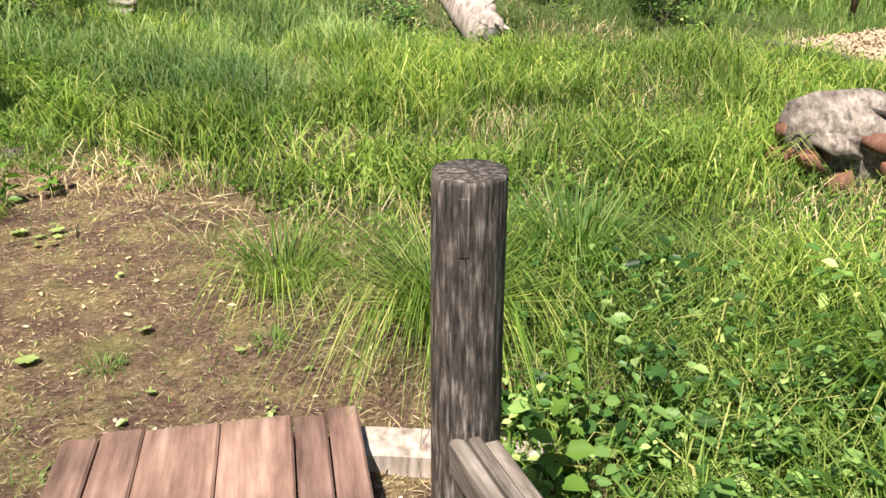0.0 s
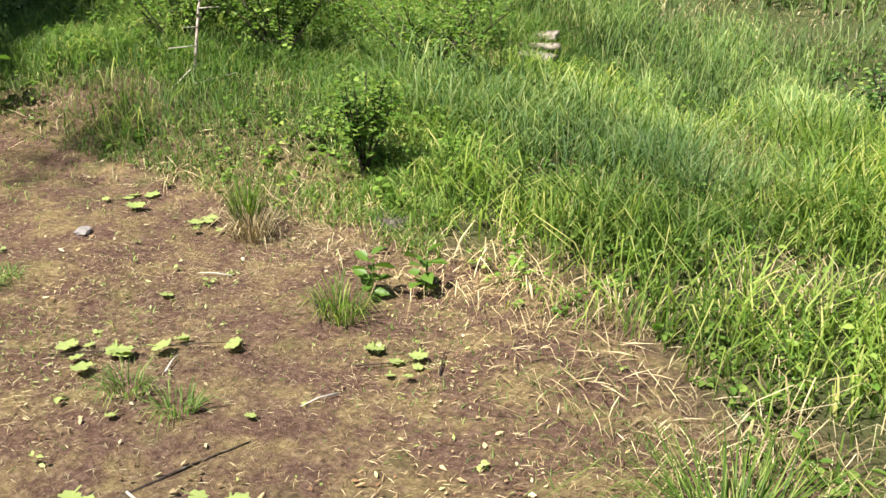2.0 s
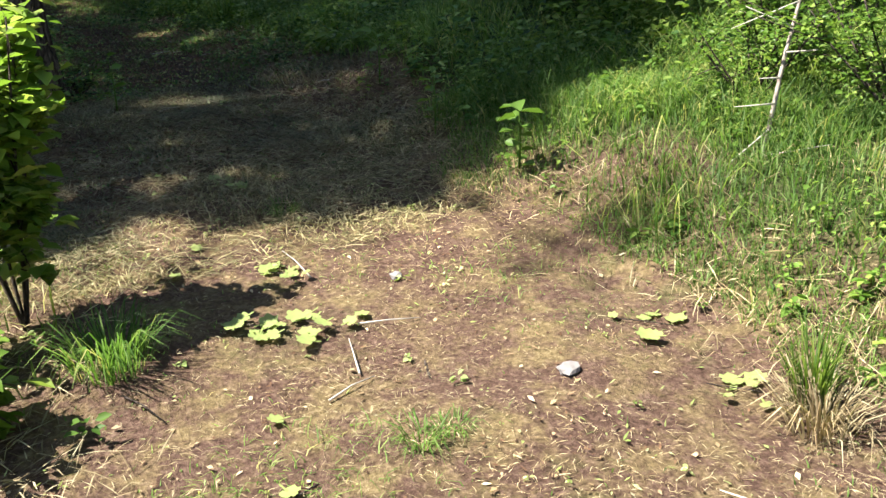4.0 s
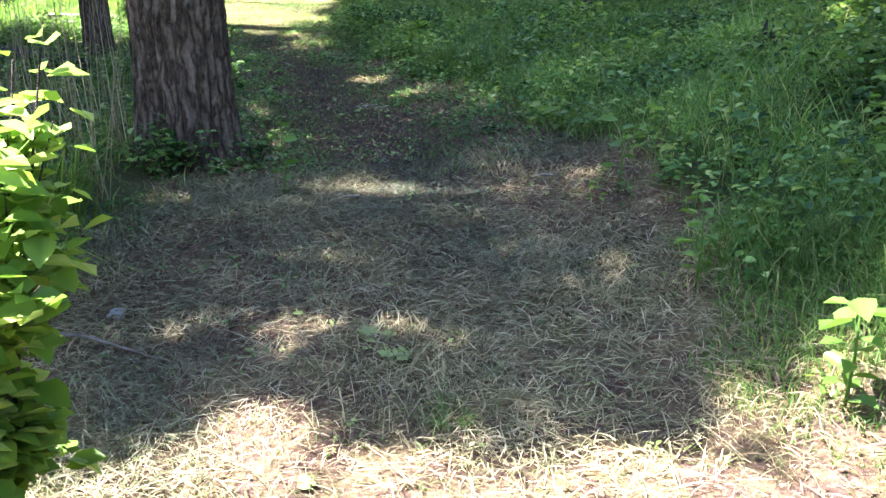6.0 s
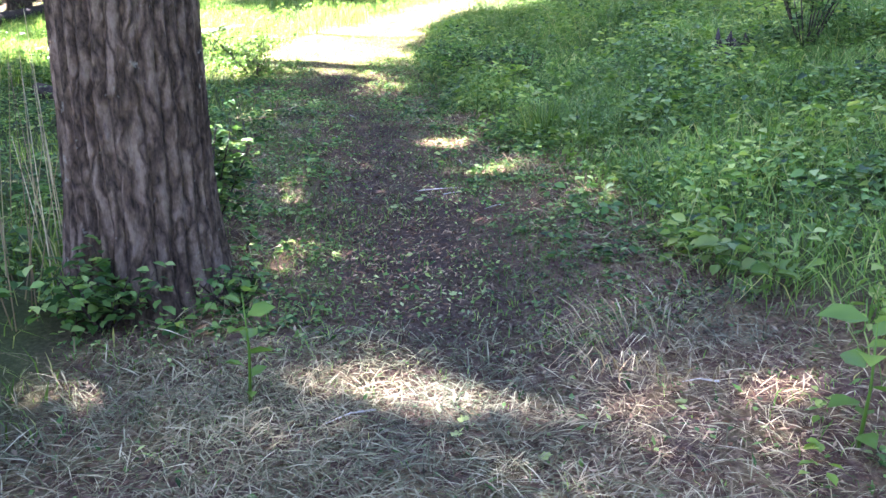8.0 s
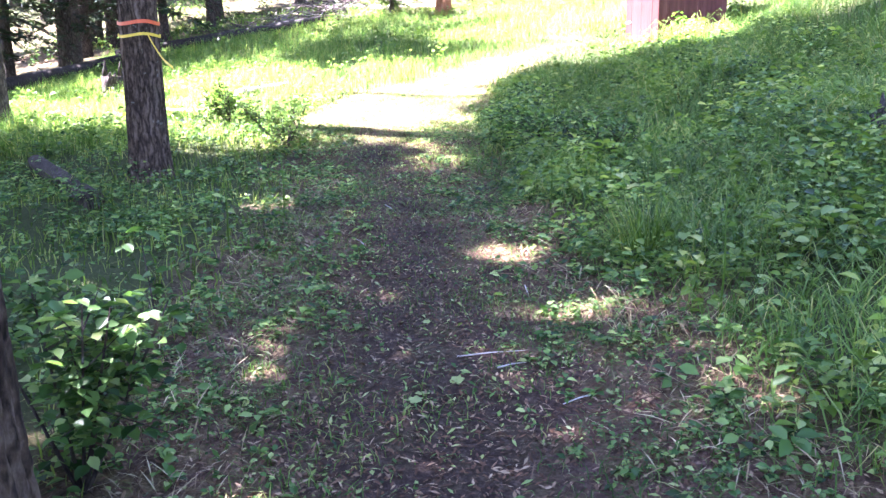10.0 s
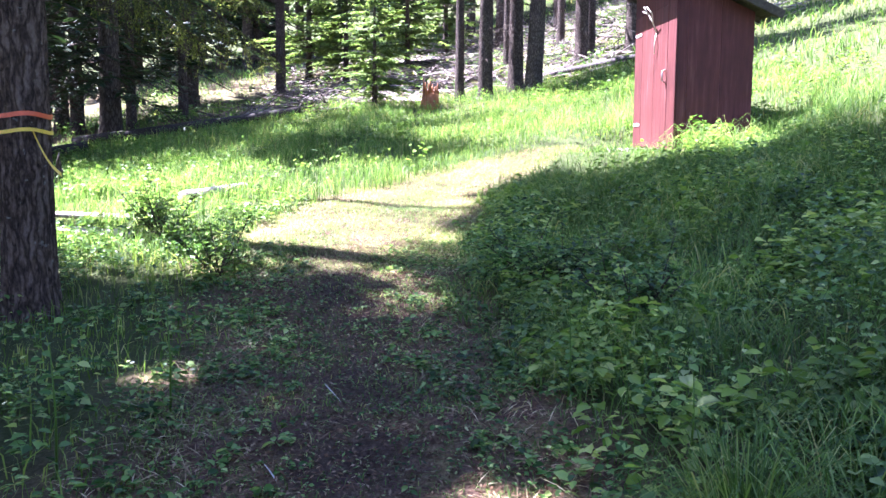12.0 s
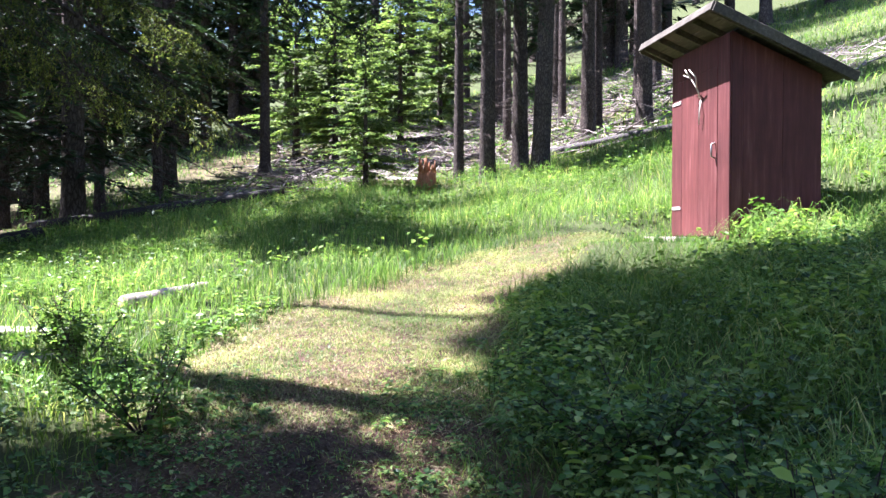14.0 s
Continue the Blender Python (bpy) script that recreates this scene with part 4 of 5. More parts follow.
tagged(slash, "tangle of grey dead branches on the slope", "dead branches", kind="stuff")

log("fallen_log", (-21.2, 1.25, 0), (-22.2, 1.85, 0), 0.1, 0.09, PALEWOOD, "short sunlit pale log with a dark hollow end", seed=30)
for k, (x, y, lx, ly, a) in enumerate(((-20.4, 0.55, 1.3, 0.3, 10), (-19.4, 0.75, 0.9, 0.4, -8))):
    bd = part("board", box(lx, ly, 0.05, (0, 0, 0), 0.012, 0.01, rng), PALEWOOD)
    bd.matrix_basis = pose(x, y, hz(x, y) + 0.07, 2, 3, a + 90)
    tagged(bd, "pale sawn board lying in the sunny weeds", "board", "pale boards")


def stump(x, y, r, h, mat, label, seed):
    """A broken stump: a flaring body with a jagged rim of splinters."""
    rr = random.Random(seed)
    ob = thing("stump", pose(x, y, hz(x, y) - 0.03), label, "stump")
    part("body", tube([(0, 0, -0.05), (0, 0, 0.06), (0, 0, h * 0.5), (0, 0, h * 0.75)], [r * 1.5, r * 1.15, r, r * 0.95], 16, 0.06, seed, 0.2), mat, ob)
    for k in range(9):
        a = k * 0.698 + rr.uniform(-0.2, 0.2)
        p = Vector((math.cos(a) * r * 0.75, math.sin(a) * r * 0.75, h * 0.7))
        part("splinter", tube([p, p + Vector((rr.uniform(-0.03, 0.03), rr.uniform(-0.03, 0.03), h * rr.uniform(0.1, 0.75)))], [r * 0.26, r * 0.03], 6, 0.2, seed + k), mat, ob)
    return ob


stump(-32.3, 4.68, 0.22, 0.55, FRESHROT, "splintered red-brown stump at the meadow's edge", 41)
stump(-9.6, 7.35, 0.16, 0.3, DARKWOOD, "small dark rotten stump on the bank", 42)
stump(-13.9, 7.5, 0.2, 0.26, WEATHERED, "broken grey-brown stump among the bank herbs", 45)
stump(-2.62, 5.03, 0.09, 0.05, WEATHERED, "low dark weathered stump in the grass", 43)
stump(-24.5, -1.8, 0.2, 0.55, DARKBARK, "dark broken stump by the spruces", 44)
for k, (x, y, w) in enumerate(((-2.93, 7.92, 0.3), (-2.98, 8.12, 0.34), (-3.05, 8.32, 0.3))):
    sl2 = part("slab_step", box(w, 0.15, 0.05, (0, 0, 0), 0.012, 0.014, rng), PALEWOOD)
    sl2.matrix_basis = pose(x, y, hz(x, y) + 0.05 + 0.015 * k, 3, 2 - 3 * k, -8 + 9 * k)
    tagged(sl2, "pale weathered timber slab set in the slope", "slab", "timber slabs")
# gravel pad with timber edging
pad = part("gravel_pad", box(3.4, 2.2, 0.1, (1.75, 1.05, 0), 0.01), GRAVEL)
pad.matrix_basis = pose(3.12, 8.3, hz(3.3, 8.3) + 0.06, 0, 0, -60)
tagged(pad, "pad of tan gravel edged with timber", "gravel pad", kind="structure")
r3 = np.random.RandomState(12)
n = 2600
cc = np.column_stack([r3.uniform(0.05, 3.3, n), r3.uniform(0.0, 2.0, n), np.full(n, 0.05)])
aa = r3.uniform(0, 6.283, n)
peb = part("gravel", mesh_of("gravel", *leaves(cc, np.column_stack([np.cos(aa), np.sin(aa), r3.uniform(0, 0.5, n)]), r3.uniform(0.02, 0.05, n), r3.uniform(0.02, 0.045, n), r3, 0.8, 0.6)[:2]), GRAVEL)
peb.matrix_basis = pad.matrix_basis.copy()
tagged(peb, "loose tan gravel stones", "gravel", kind="stuff")
edge_beam = part("edging_beam", box(3.5, 0.1, 0.16, (1.75, -0.06, 0.0), 0.012), WEATHERED)
edge_beam.matrix_basis = pad.matrix_basis.copy()
tagged(edge_beam, "weathered timber edging of the gravel pad", "beam")
sp = thing("sign_post", pose(4.72, 10.2, hz(4.72, 10.2)), "thin rusty brown post in the grass", "post")
part("pole", tube([(0, 0, -0.1), (0, 0, 1.2)], [0.04, 0.04], 8), RUSTSTEEL, sp)

# ---- grass and herbs ----


def scatter(n, x0, x1, y0, y1, keep, seed):
    """Random places in a rectangle, kept with the chance keep(x, y)."""
    r = np.random.RandomState(seed)
    x, y = r.uniform(x0, x1, n), r.uniform(y0, y1, n)
    k = r.rand(n) < keep(x, y)
    return x[k], y[k], r


def grass(name, label, n, area, keep, tall, wide, lean, mat, seed, droop=0.5, uneven=0.7, category="grass", simple=False):
    x, y, r = scatter(n, *area, keep, seed)
    m = len(x)
    patch = 1 + 0.4 * waves(x, y, uneven, seed + 1)
    h = tall(x, y) * patch * r.uniform(0.55, 1.2, m)
    ob = part(name, mesh_of(name, *blades(x, y, h, wide * r.uniform(0.6, 1.4, m), r.uniform(lean[0], lean[1], m), r, droop, simple=simple)), mat)
    return tagged(ob, label, category, kind="stuff")


def off_pad(x, y):
    """0 on the gravel pad, 1 elsewhere."""
    u, v = (x - 3.12) * 0.5 - (y - 8.3) * 0.866, (x - 3.12) * 0.866 + (y - 8.3) * 0.5
    return np.where((u > -0.05) & (u < 3.5) & (v > -0.25) & (v < 2.2), 0.0, 1.0)


def outside(x, y, soft=0.3):
    return step(-soft * 0.3, -soft, edge_distance(x, y) + 0.25 * waves(x, y, 0.6, 31)) * off_pad(x, y)


def steady(v):
    return lambda x, y: np.full(x.shape, v)


def rising(x, y, low=0.35, reach=0.9):
    """Growth that is low at the edge of the trodden ground and full further off."""
    return low + (1 - low) * step(0.0, reach, -edge_distance(x, y))


# sunny side: tall grass round the clearing
grass("tall_grass", "lush tall green grass along the clearing", 52000, (-4.5, 3.5, 2.6, 8.0),
      lambda x, y: outside(x, y) * np.where(x < -3.0, 0.04, 1.0) * (0.45 + 0.55 * step(3.7, 4.6, y)) * np.clip(0.5 + 0.9 * waves(x, y, 0.8, 40), 0.03, 1),
      lambda x, y: 0.12 + 0.36 * step(3.8, 4.7, y + 0.2 * waves(x, y, 0.7, 170)) * step(0.1, 0.8, -edge_distance(x, y)) * step(-3.6, -1.5, x) * (0.75 + 0.35 * waves(x, y, 1.6, 39)), 0.0085, (0.1, 1.1), GRASS, 41, 0.8)
grass("sedge", "blue-green sedge behind the tall grass", 22000, (-3.4, 0.2, 6.0, 10.5), lambda x, y: step(10.4, 8.8, y) * np.clip(0.55 + 0.6 * waves(x, y, 0.9, 42), 0, 1) * step(0.5, 1.1, np.hypot(x - 0.3, y - 7.9)) * step(0.5, 1.2, np.hypot(x - 0.0, y - 9.0)) * step(0.6, 1.1, np.hypot(x + 2.95, y - 7.8)), steady(0.42), 0.0065, (0.1, 0.9), SEDGE, 43, 0.8)
grass("dry_grass", "pale dry grass beyond the sedge", 5000, (-5.0, 1.0, 8.6, 12.5), lambda x, y: 0.75 + 0.3 * waves(x, y, 1.0, 44), steady(0.14), 0.01, (0.4, 1.5), STRAW, 45, simple=True)
grass("dry_grass", "dead straw-coloured blades at the foot of the tall grass", 10000, (-4.0, 1.0, 2.4, 5.8), lambda x, y: step(-0.8, -0.35, edge_distance(x, y)) * step(0.2, -0.05, edge_distance(x, y)) * np.clip(0.6 + 0.5 * waves(x, y, 0.5, 46), 0, 1), steady(0.11), 0.0034, (0.6, 1.7), STRAW, 47, 0.7)
grass("dry_grass", "patches of dead grass among the tall green grass", 16000, (-2.2, 5.0, 3.0, 9.0), lambda x, y: outside(x, y) * np.clip(0.35 - 0.9 * waves(x, y, 0.8, 40), 0.03, 1), steady(0.17), 0.005, (0.4, 1.6), STRAW, 49, 0.7)
grass("meadow_grass", "rough grass beyond the railing post", 52000, (0.0, 6.0, -0.5, 13.0), lambda x, y: outside(x, y) * (0.7 + 0.3 * waves(x, y, 0.8, 44)) * step(0.0, 0.3, np.abs(x - 2.7) + np.abs(y - 4.8) - 0.7), lambda x, y: 0.2 + 0.13 * waves(x, y, 1.3, 45), 0.006, (0.15, 1.1), MEADOW, 46, simple=True)
grass("bank_grass", "sunlit rough grass on the bank", 95000, (-7.0, -2.3, 4.5, 9.0), lambda x, y: outside(x, y, 0.15) * (0.6 + 0.4 * waves(x, y, 0.7, 47)), lambda x, y: 0.09 + 0.13 * step(4.9, 5.8, y), 0.005, (0.3, 1.1), MEADOW, 48, simple=True)
grass("dry_grass", "dead straw-coloured grass among the green of the bank", 14000, (-7.0, -2.3, 4.6, 8.5), lambda x, y: outside(x, y, 0.15) * np.clip(0.1 - 1.0 * waves(x, y, 0.7, 47), 0, 1), steady(0.12), 0.0035, (0.5, 1.7), STRAW, 160, 0.7, simple=True)
grass("bank_grass", "taller grass clumps on the sunny bank", 14000, (-6.4, -2.3, 4.9, 8.5), lambda x, y: outside(x, y, 0.3) * np.clip(1.5 * waves(x, y, 0.8, 161) - 0.4, 0, 1), steady(0.3), 0.005, (0.2, 1.2), GRASS, 162, 0.8)
grass("far_grass", "coarse grass beyond the sunny clearing", 16000, (-6.0, 9.0, 10.5, 24.0), steady(1.0), steady(0.4), 0.02, (0.2, 0.9), MEADOW, 66, simple=True)
grass("meadow_grass", "arching tall grass beside the railing", 16000, (0.12, 3.2, 0.6, 3.6), lambda x, y: outside(x, y) * (0.65 + 0.45 * waves(x, y, 0.6, 90)), lambda x, y: 0.3 + 0.12 * waves(x, y, 0.7, 91), 0.0055, (0.3, 1.5), GRASS, 92, 0.8)
grass("rough_grass", "rough grass behind the bridge", 60000, (-8.0, 8.0, -9.0, 2.4), lambda x, y: outside(x, y) * (0.6 + 0.4 * waves(x, y, 1.2, 180)), lambda x, y: 0.2 + 0.08 * waves(x, y, 1.5, 181), 0.009, (0.2, 1.0), MEADOW, 182, simple=True)
# shaded path side
grass("bank_grass", "shaded green grass on the bank beside the path", 70000, (-21.0, -6.0, 4.2, 9.5), lambda x, y: outside(x, y, 0.5) * (0.6 + 0.4 * waves(x, y, 0.8, 49)), lambda x, y: 0.34 * rising(x, y, 0.3), 0.006, (0.3, 1.4), MEADOW, 50, 0.8)
grass("forest_grass", "grass under the trees beside the path", 36000, (-20.0, -4.2, -2.0, 3.4), lambda x, y: outside(x, y, 0.4) * (0.5 + 0.5 * waves(x, y, 1.0, 51)), lambda x, y: (0.2 + 0.2 * step(-9, -7.5, x)) * rising(x, y), 0.007, (0.15, 0.9), GRASS, 52, simple=True)
# meadow
grass("meadow_grass", "bright sunlit meadow grass", 150000, (-34.0, -18.0, -5.0, 11.0), lambda x, y: outside(x, y, 0.5) * (0.75 + 0.25 * waves(x, y, 1.5, 53)) * np.clip(1.25 - (-x - 18) / 26, 0.4, 1), lambda x, y: (0.26 + 0.08 * waves(x, y, 2.5, 54) + 0.1 * np.clip(waves(x, y, 0.9, 154), 0, 1)) * (1 - 0.65 * step(2.2, 1.2, np.hypot((x + 22.3) * 0.8, y - 6.9))), 0.008, (0.1, 0.7), MEADOW, 55, simple=True)
grass("hill_grass", "thin grass on the far slope", 76000, (-62.0, -24.0, -8.0, 30.0), lambda x, y: (0.4 + 0.5 * waves(x, y, 4, 56) + 0.4 * step(9, 14, y)) * np.where((x > -33) & (y < 9), 0, 1), steady(0.3), 0.022, (0.2, 0.9), MEADOW, 57, simple=True)
# short sparse grass and straw on the trodden ground
grass("short_grass", "thin short grass on the trodden path", 90000, (-21.0, 0.3, 1.0, 7.0), lambda x, y: step(-0.75, -0.4, edge_distance(x, y)) * np.clip(0.25 + 0.8 * waves(x, y, 0.9, 58) + 0.05 * step(6, 9, -x) + 0.4 * step(16.5, 18, -x), 0.05, 1),
      lambda x, y: 0.035 + 0.03 * step(6, 9, -x), 0.004, (0.3, 1.2), MEADOW, 59, simple=True)


grass("mown_grass", "short pale mown grass on the sunny path", 85000, (-24.0, -17.6, 2.2, 7.0), lambda x, y: step(-0.75, -0.45, edge_distance(x, y)), steady(0.06), 0.005, (0.4, 1.2), HAYGREEN, 67, simple=True)
grass("mown_stubble", "dry stubble on the sunny path", 36000, (-24.0, -17.4, 2.2, 7.0), lambda x, y: step(-0.75, -0.45, edge_distance(x, y)), steady(0.045), 0.005, (0.5, 1.4), STRAW, 68, simple=True)

def litter(name, label, n, area, keep, length, wide, mat, seed, category, rise=0.12):
    """Dry stalks and scraps lying about."""
    x, y, r = scatter(n, *area, keep, seed)
    m = len(x)
    L = length * r.uniform(0.35, 1.6, m)
    a = r.uniform(0, 6.283, m)
    d = np.stack([np.cos(a), np.sin(a), r.uniform(-0.03, rise * 2, m)], 1)
    c = np.stack([x, y, height(x, y) + r.uniform(0.003, 0.012, m)], 1)
    ob = part(name, mesh_of(name, *chips(c, d, L, wide * r.uniform(0.6, 1.4, m), r)[:2]), mat)
    return tagged(ob, label, category, kind="stuff")


on_path = lambda x, y: step(-0.45, 0.1, edge_distance(x, y)) * np.clip(0.6 + 0.6 * waves(x, y, 0.7, 60), 0.12, 1)
fringe = lambda x, y: step(-0.7, -0.2, edge_distance(x, y)) * step(0.3, -0.1, edge_distance(x, y)) * np.clip(0.55 + 0.6 * waves(x, y, 0.5, 64), 0.0, 1)
litter("straw", "dry straw and stalks strewn on the soil", 240000, (-20.5, 0.6, 0.5, 6.5), lambda x, y: on_path(x, y) * (1 - 0.85 * step(7.5, 9, -x) * step(18, 16.5, -x)), 0.034, 0.002, STRAW, 61, "straw")
litter("dead_grass", "long dry grass stalks strewn under the trees", 36000, (-8.5, -5.6, 2.2, 5.6), lambda x, y: np.clip(step(-0.5, 0.1, edge_distance(x, y)) * (0.6 + 0.6 * waves(x, y, 0.8, 69)), 0, 1), 0.1, 0.003, STRAW, 70, "dead grass", 0.2)
litter("dead_grass", "matted dead grass at the clearing's edge", 80000, (-20.5, 0.6, 1.5, 6.5), fringe, 0.12, 0.0045, STRAW, 65, "dead grass", 0.3)
litter("mown_hay", "matted mown grass lying under the trees", 30000, (-8.8, -5.3, 2.1, 5.5), lambda x, y: step(-0.7, -0.1, edge_distance(x, y)) * np.clip(0.55 + 0.8 * waves(x, y, 0.9, 130), 0.05, 1), 0.11, 0.0035, HAY, 131, "mown grass", 0.2)
grass("mown_grass", "flattened cut grass under the trees", 20000, (-8.8, -5.3, 2.1, 5.5), lambda x, y: step(-0.7, -0.1, edge_distance(x, y)) * np.clip(0.4 + 0.9 * waves(x, y, 0.7, 132), 0, 1), steady(0.07), 0.004, (0.9, 2.4), HAY, 133, 0.4)
litter("pale_leaf_litter", "pale dry leaf scraps strewn on the sunny soil", 1500, (-6.0, 0.4, 0.6, 5.0), on_path, 0.024, 0.013, PALELEAF, 134, "leaf litter", 0.25)
litter("green_scraps", "small green scraps of cut weeds on the soil", 5200, (-6.0, 0.4, 0.6, 5.0), lambda x, y: on_path(x, y) * np.clip(0.3 + 0.9 * waves(x, y, 0.8, 135), 0, 1), 0.024, 0.009, MAPLE, 136, "leaf scraps", 0.4)
litter("straw", "golden straw in drifts on the soil", 60000, (-6.0, 0.4, 0.6, 5.2), lambda x, y: step(-0.4, 0.1, edge_distance(x, y)) * np.clip(0.9 * waves(x, y, 1.0, 137) + 0.15, 0, 1), 0.032, 0.0018, STRAW, 138, "straw")
grass("short_grass", "patches of thin green grass on the trodden soil", 26000, (-6.2, 0.4, 1.0, 5.2), lambda x, y: step(-0.5, 0.0, edge_distance(x, y)) * np.clip(1.3 * waves(x, y, 0.8, 139) - 0.25, 0, 1), steady(0.06), 0.003, (0.4, 1.5), MEADOW, 140, simple=True)
litter("leaf_litter", "dead leaf scraps on the soil", 30000, (-20.5, 0.6, 0.5, 6.5), on_path, 0.02, 0.008, LITTER, 62, "leaf litter")
litter("leaf_scraps", "pale chopped leaf scraps on the shaded path", 7000, (-18.5, -8.5, 2.6, 5.6), on_path, 0.028, 0.014, MAPLE, 97, "leaf scraps", 0.4)
litter("leaf_litter", "brown dead leaf scraps on the shaded path", 80000, (-18.5, -6.5, 2.2, 5.8), lambda x, y: step(-0.7, -0.1, edge_distance(x, y)), 0.028, 0.01, LITTER, 98, "leaf litter", 0.3)
litter("green_scraps", "small green leaf scraps on the shaded path", 12000, (-19.5, -6.3, 2.3, 6.0), on_path, 0.032, 0.015, HERB, 63, "leaf scraps", 0.35)


def herbs(name, label, n, area, keep, tall, leaf, mat, seed, per=9):
    """Low leafy plants: each a few leaves round a short stem."""
    x, y, r = scatter(n, *area, keep, seed)
    m = len(x)
    h = tall * r.uniform(0.5, 1.3, m) * (1 + 0.4 * waves(x, y, 1.0, seed)) * rising(x, y, 0.4)
    a = r.uniform(0, 6.283, (m, per))
    f = r.uniform(0.25, 1.0, (m, per))
    rad = 0.35 * h[:, None] * r.uniform(0.05, 0.7, (m, per))
    c = np.stack([x[:, None] + np.cos(a) * rad, y[:, None] + np.sin(a) * rad, height(x, y)[:, None] + f * h[:, None]], -1).reshape(-1, 3)
    a = a.ravel()
    d = np.stack([np.cos(a), np.sin(a), r.uniform(-0.4, 0.4, m * per)], 1)
    L = leaf * np.repeat(r.uniform(0.5, 1.5, m), per) * r.uniform(0.7, 1.3, m * per)
    ob = part(name, mesh_of(name, *leaves(c, d, L, L * 0.62, r)[:2]), mat)
    return tagged(ob, label, "herbs", kind="stuff")


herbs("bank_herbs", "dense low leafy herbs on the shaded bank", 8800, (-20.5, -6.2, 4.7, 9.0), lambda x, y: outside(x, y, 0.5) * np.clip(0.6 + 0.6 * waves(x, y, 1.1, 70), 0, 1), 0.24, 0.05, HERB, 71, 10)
herbs("path_weeds", "low mown weeds along the sides of the shaded path", 8000, (-18.6, -8.6, 2.3, 5.8), lambda x, y: step(-0.6, -0.2, edge_distance(x, y)) * step(0.7, 0.0, edge_distance(x, y)) * np.clip(0.4 + 0.8 * waves(x, y, 0.6, 141), 0.0, 1), 0.1, 0.022, HERB, 142, 6)
herbs("side_weeds", "cut leafy weeds growing back beside the shaded path", 5200, (-18.8, -8.8, 2.3, 5.8), lambda x, y: step(-0.5, -0.2, edge_distance(x, y)) * step(0.6, 0.05, edge_distance(x, y)) * np.clip(0.45 + 0.9 * waves(x, y, 0.5, 151), 0, 1), 0.16, 0.036, HERB, 152, 6)
grass("side_grass", "short regrown grass beside the shaded path", 46000, (-18.8, -8.6, 2.3, 5.8), lambda x, y: step(-0.7, -0.2, edge_distance(x, y)) * step(0.8, 0.1, edge_distance(x, y)) * np.clip(0.5 + 0.7 * waves(x, y, 0.6, 153), 0, 1), steady(0.075), 0.004, (0.4, 1.6), MEADOW, 154, simple=True)
litter("dead_grass", "brown dead grass along the sides of the shaded path", 36000, (-18.8, -8.6, 2.3, 5.8), lambda x, y: step(-0.6, -0.1, edge_distance(x, y)) * step(0.9, 0.2, edge_distance(x, y)) * np.clip(0.5 - 0.8 * waves(x, y, 0.6, 153), 0, 1), 0.06, 0.0035, LITTER, 155, "dead grass", 0.4)
herbs("soil_sprigs", "small green sprigs on the trodden soil", 300, (-6.0, 0.2, 1.2, 5.0), lambda x, y: step(-0.4, 0.0, edge_distance(x, y)) * np.clip(0.4 + 0.8 * waves(x, y, 0.8, 143), 0, 1), 0.08, 0.02, MAPLE, 144, 5)
herbs("edge_weeds", "low broad weeds at the foot of the tall grass", 1100, (-4.6, 1.0, 2.6, 6.2), lambda x, y: step(-1.2, -0.7, edge_distance(x, y)) * step(0.0, -0.15, edge_distance(x, y)) * np.clip(0.3 + 0.9 * waves(x, y, 0.6, 145), 0, 1), 0.16, 0.034, BUSHLEAF, 146, 9)
herbs("bank_weeds", "lighter broad-leaved weeds on the shaded bank", 4600, (-20.5, -6.2, 4.9, 9.0), lambda x, y: outside(x, y, 0.5) * np.clip(0.3 + 0.8 * waves(x, y, 0.9, 93), 0, 1), 0.34, 0.06, SUNLEAF, 94)
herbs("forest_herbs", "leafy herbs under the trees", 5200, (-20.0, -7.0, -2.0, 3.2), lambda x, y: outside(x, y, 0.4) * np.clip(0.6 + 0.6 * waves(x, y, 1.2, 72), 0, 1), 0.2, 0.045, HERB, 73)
herbs("meadow_herbs", "leafy weeds in the sunny meadow", 5000, (-32.0, -17.0, -4.0, 12.0), lambda x, y: outside(x, y, 0.4) * np.clip(0.4 + 0.7 * waves(x, y, 2.0, 74), 0, 1) * step(1.2, 2.6, np.hypot(x + 22.3, y - 6.6)), 0.3, 0.06, BUSHLEAF, 75)
herbs("understory", "sunlit undergrowth below the far spruces", 1700, (-56.0, -33.5, -14.0, 16.0), lambda x, y: np.clip(0.5 + 0.7 * waves(x, y, 3.0, 79), 0, 1), 0.4, 0.1, HERB, 80)
herbs("clearing_herbs", "leafy weeds among the sunny grass", 6500, (-7.0, 3.5, 3.0, 10.0), lambda x, y: outside(x, y, 0.3) * np.clip(0.3 + 0.7 * waves(x, y, 1.2, 76), 0, 1), 0.22, 0.03, BUSHLEAF, 77)
herbs("railing_herbs", "dense leafy herbs beside the railing", 520, (0.15, 2.2, 0.8, 3.0), lambda x, y: 1 - step(0.2, 1.6, np.hypot(x - 0.7, y - 1.9)), 0.34, 0.046, HERB, 78, 11)


